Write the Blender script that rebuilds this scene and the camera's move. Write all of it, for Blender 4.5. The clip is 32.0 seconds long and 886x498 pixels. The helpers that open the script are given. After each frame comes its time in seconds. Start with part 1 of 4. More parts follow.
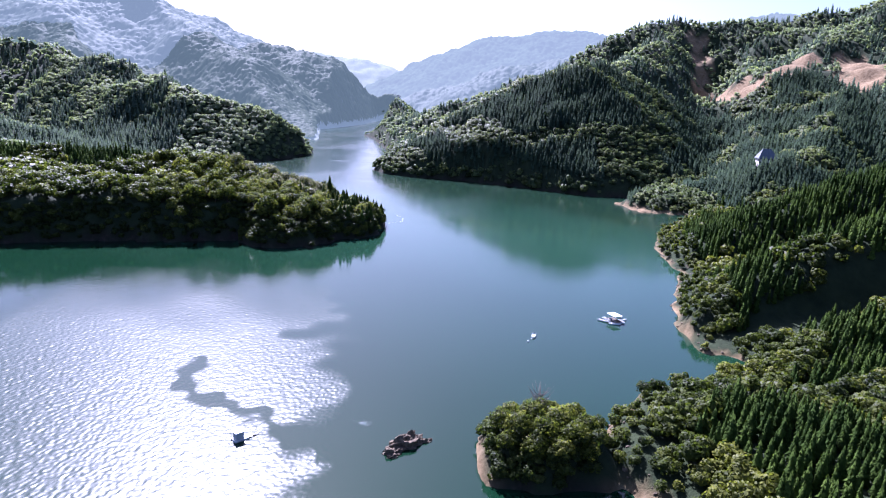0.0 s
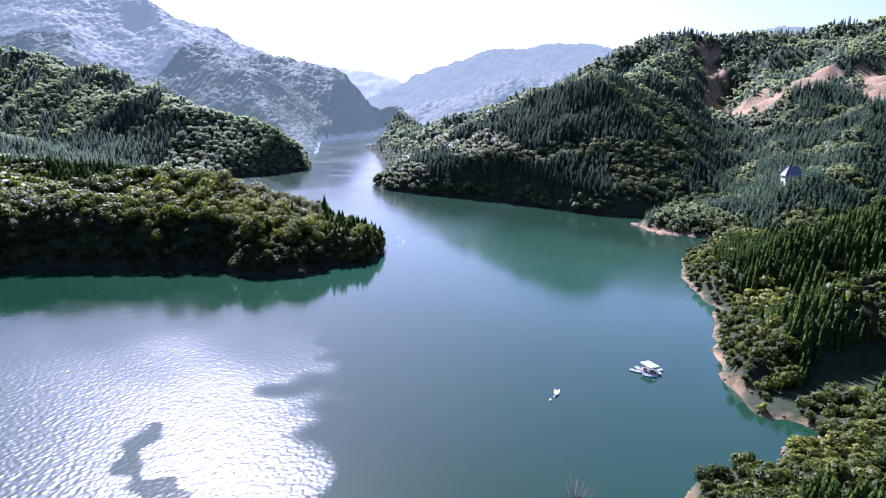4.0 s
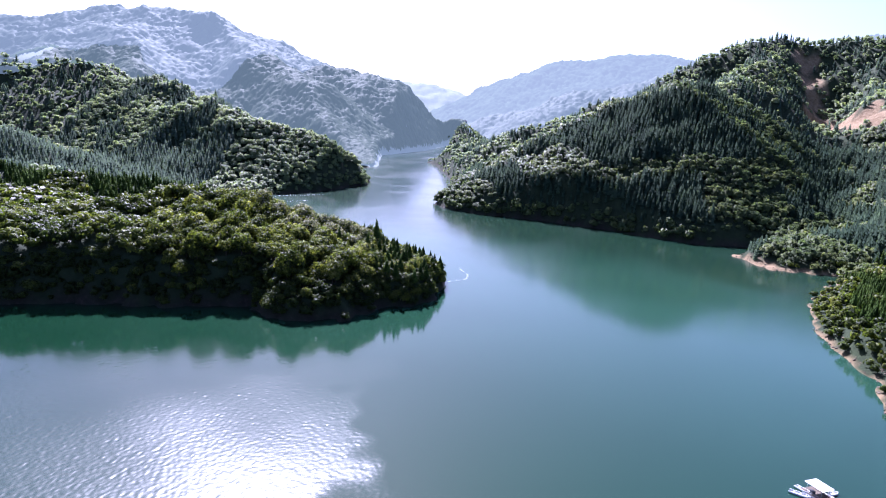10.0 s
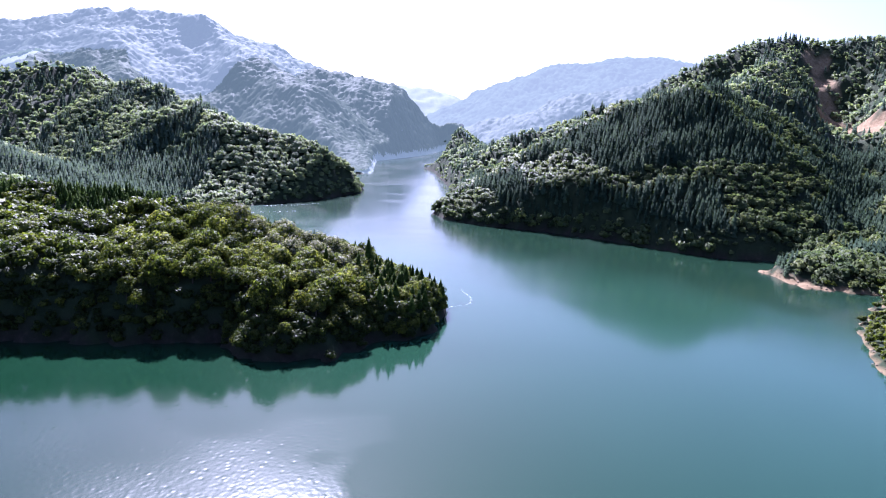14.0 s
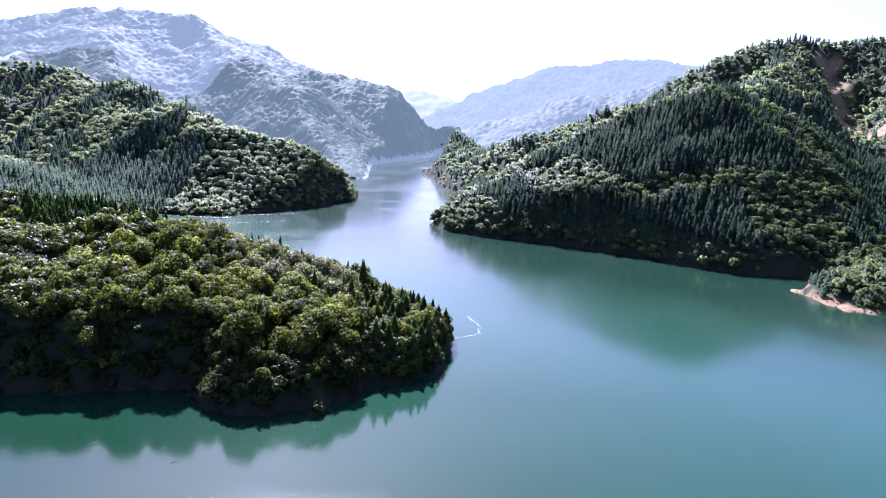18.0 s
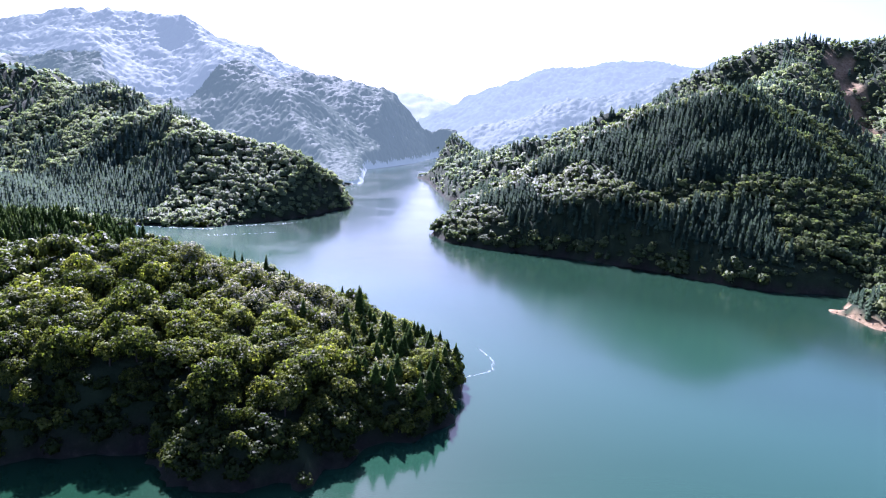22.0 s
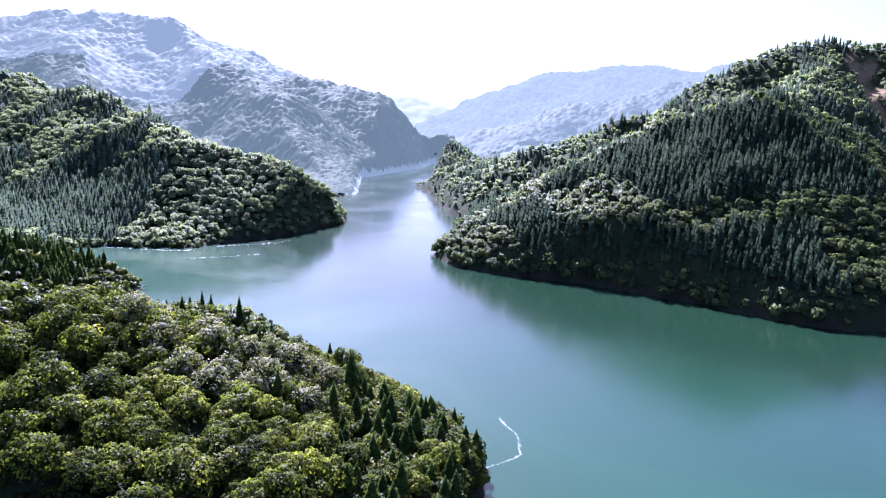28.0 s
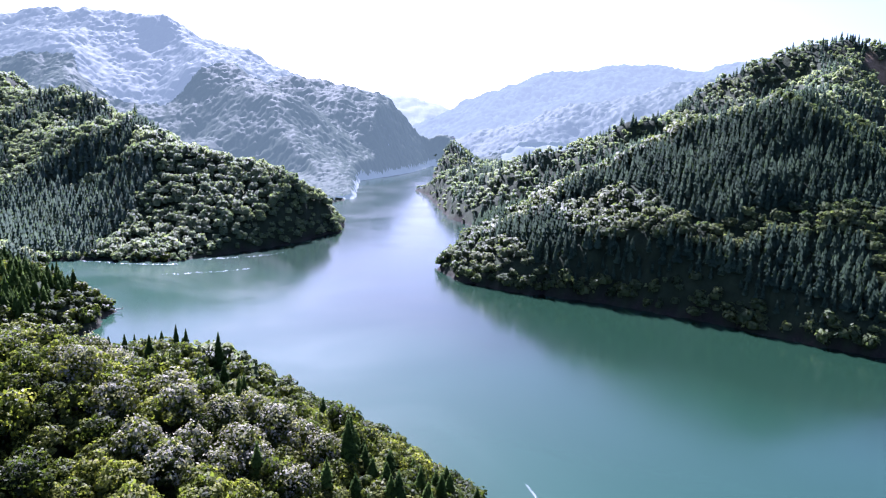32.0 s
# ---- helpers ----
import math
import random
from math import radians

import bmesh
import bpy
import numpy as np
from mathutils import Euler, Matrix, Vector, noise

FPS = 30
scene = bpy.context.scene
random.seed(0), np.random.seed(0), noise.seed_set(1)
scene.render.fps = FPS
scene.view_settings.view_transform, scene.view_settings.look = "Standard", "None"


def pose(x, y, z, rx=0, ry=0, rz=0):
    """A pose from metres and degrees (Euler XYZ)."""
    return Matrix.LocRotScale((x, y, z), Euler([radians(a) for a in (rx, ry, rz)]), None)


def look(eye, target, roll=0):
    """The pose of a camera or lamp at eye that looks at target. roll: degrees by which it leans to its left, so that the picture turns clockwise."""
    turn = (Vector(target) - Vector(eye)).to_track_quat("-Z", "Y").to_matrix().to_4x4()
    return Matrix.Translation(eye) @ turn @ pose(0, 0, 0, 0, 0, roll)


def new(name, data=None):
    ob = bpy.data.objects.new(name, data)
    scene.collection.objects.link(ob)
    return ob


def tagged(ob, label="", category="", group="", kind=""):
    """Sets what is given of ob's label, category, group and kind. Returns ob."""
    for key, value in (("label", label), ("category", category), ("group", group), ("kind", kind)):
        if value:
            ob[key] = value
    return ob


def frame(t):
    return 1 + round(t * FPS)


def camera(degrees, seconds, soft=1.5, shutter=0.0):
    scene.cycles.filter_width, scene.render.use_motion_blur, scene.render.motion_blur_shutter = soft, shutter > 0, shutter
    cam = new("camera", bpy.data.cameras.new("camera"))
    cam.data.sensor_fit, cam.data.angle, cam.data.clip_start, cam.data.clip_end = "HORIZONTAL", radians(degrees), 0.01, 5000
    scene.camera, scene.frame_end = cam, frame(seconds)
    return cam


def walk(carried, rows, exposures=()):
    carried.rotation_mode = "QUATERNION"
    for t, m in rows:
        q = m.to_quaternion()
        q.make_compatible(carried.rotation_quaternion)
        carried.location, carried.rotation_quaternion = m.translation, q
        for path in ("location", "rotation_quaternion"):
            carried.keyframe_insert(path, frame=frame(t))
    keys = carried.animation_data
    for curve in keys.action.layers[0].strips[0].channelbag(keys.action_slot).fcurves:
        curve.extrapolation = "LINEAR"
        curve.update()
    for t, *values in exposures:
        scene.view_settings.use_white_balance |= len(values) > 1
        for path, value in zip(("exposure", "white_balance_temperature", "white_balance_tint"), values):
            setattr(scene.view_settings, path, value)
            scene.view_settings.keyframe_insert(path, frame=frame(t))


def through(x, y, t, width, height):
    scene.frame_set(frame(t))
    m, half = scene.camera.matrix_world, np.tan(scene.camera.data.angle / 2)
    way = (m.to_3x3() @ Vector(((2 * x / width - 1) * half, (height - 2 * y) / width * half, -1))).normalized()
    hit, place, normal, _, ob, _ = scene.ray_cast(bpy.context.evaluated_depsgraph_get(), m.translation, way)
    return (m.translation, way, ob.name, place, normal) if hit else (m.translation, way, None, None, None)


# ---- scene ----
# ---- camera ----
cam = camera(68.24, 32.0, soft=1.1)
PATH = [
    (0.0, 1.91, -48.51, 78.73, 76.526, -2.385, -0.646),
    (0.5, 1.80, -44.17, 78.73, 76.662, -2.391, -0.605),
    (1.0, 1.70, -39.84, 78.71, 76.815, -2.418, -0.602),
    (1.5, 1.59, -35.55, 78.66, 76.992, -2.426, -0.623),
    (2.0, 1.48, -31.25, 78.64, 77.066, -2.470, -0.626),
    (2.5, 1.37, -26.92, 78.65, 77.224, -2.500, -0.681),
    (3.0, 1.27, -22.55, 78.67, 77.351, -2.476, -0.735),
    (3.5, 1.20, -18.16, 78.66, 77.453, -2.517, -0.708),
    (5.5, 0.89, -0.26, 78.27, 77.788, -2.636, 2.155),
    (6.0, 0.75, 4.29, 78.11, 77.867, -2.672, 3.086),
    (6.5, 0.55, 8.88, 77.96, 77.938, -2.665, 3.884),
    (7.0, 0.23, 13.51, 77.86, 78.035, -2.637, 4.465),
    (7.5, -0.23, 18.15, 77.81, 78.096, -2.681, 4.784),
    (8.0, -0.80, 22.77, 77.76, 78.160, -2.710, 4.980),
    (8.5, -1.49, 27.37, 77.70, 78.227, -2.687, 5.047),
    (9.0, -2.26, 31.95, 77.67, 78.301, -2.654, 5.079),
    (10.0, -3.73, 40.97, 77.67, 78.382, -2.721, 5.020),
    (11.0, -4.95, 49.99, 77.67, 78.488, -2.741, 4.922),
    (12.0, -6.08, 59.25, 77.60, 78.569, -2.672, 4.823),
    (13.0, -7.34, 68.52, 77.47, 78.642, -2.644, 4.751),
    (14.0, -8.81, 77.49, 77.46, 78.753, -2.499, 4.629),
    (14.5, -9.61, 81.86, 77.54, 78.751, -2.650, 4.594),
    (16.5, -13.00, 98.90, 78.14, 78.901, -2.556, 4.342),
    (17.0, -13.79, 103.17, 78.19, 78.925, -2.575, 4.297),
    (18.0, -15.36, 111.71, 78.22, 78.978, -2.562, 4.193),
    (19.0, -16.99, 120.16, 78.38, 79.047, -2.474, 4.066),
    (20.0, -18.72, 128.42, 78.72, 79.055, -2.433, 3.930),
    (21.0, -20.49, 136.37, 79.01, 79.097, -2.383, 3.795),
    (22.0, -22.20, 144.02, 79.18, 79.188, -2.437, 3.697),
    (23.0, -23.73, 151.56, 79.37, 79.259, -2.452, 3.587),
    (24.0, -24.95, 159.36, 79.69, 79.342, -2.441, 3.549),
    (25.0, -25.98, 167.45, 80.12, 79.361, -2.438, 3.499),
    (25.5, -26.56, 171.47, 80.41, 79.404, -2.440, 3.492),
    (27.5, -29.46, 187.10, 82.12, 79.520, -2.433, 3.352),
    (28.0, -30.23, 191.11, 82.61, 79.541, -2.444, 3.313),
    (29.0, -31.76, 199.21, 83.49, 79.557, -2.473, 3.269),
    (30.0, -33.42, 207.39, 84.18, 79.524, -2.508, 3.232),
    (31.0, -35.07, 215.58, 84.56, 79.506, -2.509, 3.201),
    (32.0, -36.62, 223.75, 84.67, 79.528, -2.460, 3.147),
]
EXPOSURES = [(0.0, 1.97, 5060, 40), (9.0, 2.03, 5060, 40), (20.0, 2.3, 5060, 41), (26.0, 2.32, 5060, 41), (32.0, 2.25, 5060, 41)]
walk(cam, [(row[0], pose(*row[1:])) for row in PATH], EXPOSURES)
# ---- world ----
SUN_AZ, SUN_EL = radians(20), radians(44)  # to the left of +y, above the horizon
SUN_DIR = Vector((-math.sin(SUN_AZ) * math.cos(SUN_EL), math.cos(SUN_AZ) * math.cos(SUN_EL), math.sin(SUN_EL)))
world = bpy.data.worlds.new("sky")
scene.world = world
world.use_nodes = True
wn = world.node_tree.nodes
sky = wn.new("ShaderNodeTexSky")
sky.sky_type, sky.sun_disc = "NISHITA", False
sky.sun_elevation, sky.sun_rotation = SUN_EL, -SUN_AZ
sky.air_density, sky.dust_density, sky.ozone_density = 0.9, 2.2, 1.5
world.node_tree.links.new(sky.outputs[0], wn["Background"].inputs[0])
wn["Background"].inputs[1].default_value = 0.05
sun = new("sun", bpy.data.lights.new("sun", "SUN"))
sun.data.energy, sun.data.angle, sun.data.color = 5.0, radians(0.6), (1.0, 0.94, 0.84)
sun.matrix_world = look(SUN_DIR * 400, (0, 0, 0))


# ---- materials ----
class Nodes:
    """A small helper to write node trees."""

    def __init__(self, name):
        self.mat = bpy.data.materials.new(name)
        self.mat.use_nodes = True
        self.tree = self.mat.node_tree
        self.bsdf = self.tree.nodes["Principled BSDF"]
        self.out = self.tree.nodes["Material Output"]

    def node(self, kind, **values):
        n = self.tree.nodes.new(kind)
        for key, value in values.items():
            if key in n.inputs:
                self.put(n.inputs[key], value)
        return n

    def put(self, socket, value):
        if isinstance(value, bpy.types.NodeSocket):
            self.tree.links.new(value, socket)
        else:
            socket.default_value = value

    def position(self):
        return self.tree.nodes.new("ShaderNodeNewGeometry").outputs["Position"]

    def noise(self, scale, detail=4, rough=0.55, vector=None, warp=0.0):
        n = self.node("ShaderNodeTexNoise", Scale=scale, Detail=detail, Roughness=rough, Distortion=warp)
        self.put(n.inputs["Vector"], vector if vector is not None else self.position())
        return n.outputs["Fac"]

    def ramp(self, fac, *stops):
        r = self.tree.nodes.new("ShaderNodeValToRGB")
        while len(r.color_ramp.elements) < len(stops):
            r.color_ramp.elements.new(0.5)
        for e, (p, c) in zip(r.color_ramp.elements, stops):
            e.position, e.color = p, (*c, 1) if len(c) == 3 else c
        self.put(r.inputs[0], fac)
        return r.outputs[0]

    def mix(self, fac, a, b, blend="MIX"):
        m = self.tree.nodes.new("ShaderNodeMix")
        m.data_type, m.blend_type = "RGBA", blend
        for socket, value in ((m.inputs[0], fac), (m.inputs[6], a), (m.inputs[7], b)):
            if isinstance(value, tuple) and len(value) == 3:
                value = (*value, 1)
            self.put(socket, value)
        return m.outputs[2]

    def math(self, op, a, b=0.0, c=0.0):
        m = self.tree.nodes.new("ShaderNodeMath")
        m.operation = op
        for socket, value in zip(m.inputs, (a, b, c)):
            self.put(socket, value)
        return m.outputs[0]

    def attribute(self, name):
        a = self.tree.nodes.new("ShaderNodeAttribute")
        a.attribute_name = name
        return a.outputs["Fac"]

    def object_random(self):
        return self.tree.nodes.new("ShaderNodeObjectInfo").outputs["Random"]

    def island_random(self):
        return self.tree.nodes.new("ShaderNodeNewGeometry").outputs["Random Per Island"]

    def bump(self, height, strength, distance=0.1):
        b = self.node("ShaderNodeBump", Height=height, Strength=strength, Distance=distance)
        self.put(self.bsdf.inputs["Normal"], b.outputs[0])

    def set(self, **values):
        for key, value in values.items():
            value = (*value, 1) if isinstance(value, tuple) and len(value) == 3 else value
            self.put(self.bsdf.inputs[key.replace("_", " ")], value)
        return self


def plain(name, colour, roughness=0.6, metallic=0.0, wear=0.25, scale=3.0):
    """Paint or bare stuff with a little dirt and relief."""
    m = Nodes(name)
    n = m.noise(scale, 6, 0.65)
    dark = tuple(c * (1 - wear) for c in colour)
    m.set(Base_Color=m.ramp(n, (0.3, dark), (0.65, colour)), Metallic=metallic)
    m.set(Roughness=m.math("MULTIPLY_ADD", n, 0.25, roughness - 0.12))
    m.bump(m.noise(scale * 9, 3), 0.12, 0.02)
    return m.mat


def foliage(name, colours, through, tint, gloss=0.2, rough=0.6, sheen=0.0, haze_glow=None, lobes=False, shine=(1.4, 1.55, 0.60)):
    """Leaves: colours from dull to fresh picked by tree (tint) and by clump, with light shining through."""
    m = Nodes(name)
    pick = m.object_random() if tint == "object" else m.attribute("tint")
    clump = m.island_random()
    base = m.ramp(pick, *[(i / (len(colours) - 1), c) for i, c in enumerate(colours)])
    spread = m.ramp(clump, (0.0, (0.50, 0.54, 0.48)), (0.6, (0.98, 0.98, 0.95)), (1.0, (1.35, 1.3, 1.1)))
    base = m.mix(1.0, base, spread, "MULTIPLY")
    if lobes:  # each bough has its own tone, the core the darkest for inner shade
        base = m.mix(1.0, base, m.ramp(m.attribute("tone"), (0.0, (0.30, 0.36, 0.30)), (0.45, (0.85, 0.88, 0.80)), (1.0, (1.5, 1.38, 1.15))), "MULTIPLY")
    m.set(Base_Color=base, Roughness=rough)
    m.bsdf.inputs["Specular IOR Level"].default_value = gloss
    m.bsdf.inputs["Sheen Weight"].default_value = sheen
    if haze_glow:  # emission stands for haze over the range that closes the view, a backdrop
        m.set(Emission_Color=haze_glow, Emission_Strength=1.0)
    t = m.tree.nodes.new("ShaderNodeBsdfTranslucent")
    m.put(t.inputs[0], m.mix(1.0, base, shine, "MULTIPLY"))
    s = m.tree.nodes.new("ShaderNodeMixShader")
    s.inputs[0].default_value = through
    m.tree.links.new(m.bsdf.outputs[0], s.inputs[1])
    m.tree.links.new(t.outputs[0], s.inputs[2])
    m.tree.links.new(s.outputs[0], m.out.inputs[0])
    return m.mat


BROAD = [(0.044, 0.058, 0.015), (0.074, 0.090, 0.020), (0.102, 0.118, 0.025), (0.124, 0.136, 0.038), (0.150, 0.162, 0.028)]
# Paler and bluer than the near woods: haze is mixed into these hill colours.
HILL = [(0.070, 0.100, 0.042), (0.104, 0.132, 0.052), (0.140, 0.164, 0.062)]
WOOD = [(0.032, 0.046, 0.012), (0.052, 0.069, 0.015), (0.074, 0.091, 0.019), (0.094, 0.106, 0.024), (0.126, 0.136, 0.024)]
CEDAR = [(0.026, 0.048, 0.010), (0.042, 0.070, 0.014), (0.060, 0.094, 0.018)]
# Greyed and lightened: haze over the middle hills is put into the leaf colour.
HAZED = [(0.150, 0.196, 0.102), (0.192, 0.232, 0.118), (0.230, 0.262, 0.130)]
HAZED_CEDAR = [(0.070, 0.104, 0.078), (0.092, 0.128, 0.092)]
# Bluer than the near cedars, to imitate haze over the main hill.
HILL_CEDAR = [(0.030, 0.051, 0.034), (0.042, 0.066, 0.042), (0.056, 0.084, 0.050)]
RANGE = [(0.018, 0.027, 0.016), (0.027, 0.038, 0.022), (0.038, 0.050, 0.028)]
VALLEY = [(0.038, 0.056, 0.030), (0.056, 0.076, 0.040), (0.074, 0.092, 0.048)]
leaf_near = foliage("broad_leaves", BROAD, 0.50, "object", 0.10, 0.5, lobes=True, shine=(1.48, 1.66, 0.66))
leaf_wood = foliage("woodland_leaves", WOOD, 0.42, "attribute", 0.10, 0.5)
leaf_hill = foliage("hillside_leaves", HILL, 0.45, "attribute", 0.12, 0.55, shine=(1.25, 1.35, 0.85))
# Mid-distance leaves and needles, their base colour paled to imitate haze.
leaf_mid = foliage("silvery_leaves", HAZED, 0.48, "attribute", 0.12, 0.6, 0.05, shine=(1.25, 1.35, 0.85))
needle_mid = foliage("silvery_needles", HAZED_CEDAR, 0.42, "attribute", 0.04, 0.8)
# Emission on these three paints the haze over the far woods.
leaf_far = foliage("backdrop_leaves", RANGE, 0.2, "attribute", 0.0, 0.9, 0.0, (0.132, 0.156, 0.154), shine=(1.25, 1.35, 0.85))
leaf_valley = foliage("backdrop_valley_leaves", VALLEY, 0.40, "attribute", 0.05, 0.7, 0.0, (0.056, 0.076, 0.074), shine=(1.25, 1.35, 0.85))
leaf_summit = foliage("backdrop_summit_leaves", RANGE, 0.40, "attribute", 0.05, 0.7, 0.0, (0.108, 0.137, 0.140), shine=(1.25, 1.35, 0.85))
leaf_pale = foliage("flowering_leaves", [(0.19, 0.185, 0.13), (0.26, 0.25, 0.19)], 0.3, "object", 0.1)
needle_near = foliage("cedar_needles", CEDAR, 0.28, "object", 0.03, 0.8)
needle_wood = foliage("cedar_wood_needles", CEDAR, 0.28, "attribute", 0.03, 0.8)
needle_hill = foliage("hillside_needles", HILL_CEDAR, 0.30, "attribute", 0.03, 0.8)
bark = plain("bark", (0.09, 0.065, 0.045), 0.9, 0, 0.5, 6)

g = Nodes("ground_soil")
soil = g.ramp(g.noise(0.35, 8, 0.7), (0.3, (0.095, 0.062, 0.030)), (0.5, (0.185, 0.128, 0.066)), (0.72, (0.28, 0.205, 0.118)))
# Floor and rock are darker than their own colour, with shade painted in.
shaded_floor = g.ramp(g.noise(0.12, 8, 0.7), (0.3, (0.012, 0.019, 0.008)), (0.7, (0.030, 0.042, 0.016)))
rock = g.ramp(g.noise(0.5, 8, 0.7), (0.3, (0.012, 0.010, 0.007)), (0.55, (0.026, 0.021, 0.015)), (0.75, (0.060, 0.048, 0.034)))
g.set(Base_Color=g.mix(g.attribute("bare"), shaded_floor, g.mix(g.attribute("sandy"), rock, soil)), Roughness=0.95)
g.bsdf.inputs["Specular IOR Level"].default_value = 0.15
g.bump(g.noise(0.5, 8, 0.7), 0.8, 0.8)
ground_mat = g.mat
# Far ground, with haze put in as a faint emission.
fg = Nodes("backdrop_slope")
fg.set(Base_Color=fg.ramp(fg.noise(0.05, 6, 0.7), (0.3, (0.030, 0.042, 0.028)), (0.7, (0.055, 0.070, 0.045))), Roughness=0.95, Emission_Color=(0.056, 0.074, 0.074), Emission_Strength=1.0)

w = Nodes("lake_water")
wpos = w.position()
# The wind-chopped reach is in the mesh; faint cat's-paws lie elsewhere.
ruffled = w.attribute("ruffled")
paws = w.ramp(w.noise(0.011, 4, 0.6, wpos, 1.0), (0.45, (0, 0, 0)), (0.62, (1, 1, 1)))
chop = w.noise(1.9, 2, 0.6, wpos)
swell = w.noise(0.5, 3, 0.5, wpos)
# Paler mid-lake, darker by the hills: sky and bank reflections put into the colour.
split = w.tree.nodes.new("ShaderNodeSeparateXYZ")
w.put(split.inputs[0], wpos)
reflect_tone = w.math("ADD", w.math("ADD", w.math("DIVIDE", split.outputs[1], 600.0), w.math("DIVIDE", split.outputs[0], 800.0)), w.math("MULTIPLY", w.noise(0.008, 3, 0.5, wpos, 0.5), 0.3))
w.set(Base_Color=w.ramp(reflect_tone, (0.33, (0.004, 0.020, 0.009)), (0.52, (0.007, 0.028, 0.014)), (0.62, (0.011, 0.038, 0.021)), (0.75, (0.015, 0.046, 0.028)), (0.86, (0.012, 0.038, 0.022)), (0.97, (0.008, 0.024, 0.013))), IOR=1.333, Specular_IOR_Level=0.5)
# Sheltered and smooth under the near headland, rippled in the middle of the lake.
open_water = w.ramp(w.math("DIVIDE", split.outputs[1], 1000.0), (0.29, (0.30, 0.30, 0.30)), (0.42, (1, 1, 1)))
calm = w.math("MULTIPLY", w.math("SUBTRACT", 1.0, ruffled), open_water)
smooth = w.math("MULTIPLY_ADD", w.math("MULTIPLY", w.math("MULTIPLY_ADD", paws, 0.4, 0.6), calm), 0.14, 0.06)
w.set(Roughness=w.math("MAXIMUM", smooth, w.math("MULTIPLY", ruffled, 0.265)))
strength = w.math("MULTIPLY_ADD", paws, 0.022, 0.016)
wb = w.node("ShaderNodeBump", Height=w.math("ADD", chop, w.math("MULTIPLY", swell, 0.7)), Strength=strength, Distance=0.42)
w.put(w.bsdf.inputs["Normal"], wb.outputs[0])
water_mat = w.mat

# ---- the lie of the land ----
LEFT_SHORE = [  # near headland, inlet, second headland, cove, third headland, far arm
    (-900, 60), (-420, 185), (-260, 240), (-190, 262), (-160, 270), (-137, 273), (-123, 275), (-111, 279), (-98, 282), (-92, 279), (-87, 270),
    (-78, 269), (-67, 271), (-57, 275), (-51, 286), (-48, 294), (-40, 296), (-31, 302), (-27, 313), (-26, 322), (-27, 344), (-34, 362), (-52, 384), (-78, 406), (-105, 424),
    (-150, 436), (-190, 452), (-185, 470), (-193, 492), (-230, 520), (-276, 566), (-278, 580), (-256, 588),
    (-215, 595), (-182, 639), (-163, 675), (-143, 738), (-152, 796), (-190, 860), (-192, 930), (-177, 978),
    (-190, 1048), (-216, 1221), (-190, 1325), (-162, 1446), (-150, 1560), (-140, 1700)]
RIGHT_SHORE = [
    (-112, 1700), (-116, 1560), (-118, 1440), (-105, 1300), (-95, 1200), (-121, 1116), (-98, 1054), (-84, 970), (-60, 843),
    (-34, 790), (-30, 720), (-46, 660), (-57, 612), (-46, 586), (-16, 567), (37, 550), (79, 525), (112, 500), (133, 488),
    (172, 489), (182, 478), (160, 466), (146, 452), (149, 432), (156, 418), (176, 414), (189, 409), (168, 381), (140, 340),
    (127, 306), (122, 270), (123, 250), (104, 211), (90, 168), (93, 151), (106, 141), (83, 126), (80, 119), (68, 120),
    (53, 104), (47, 93), (44, 78), (50, 62), (47, 20), (60, -80), (70, -420)]
ISLET = [(18, 92), (13, 87), (12, 79), (16, 73), (26, 70), (38, 70), (46, 74), (46, 88), (40, 93), (28, 95)]
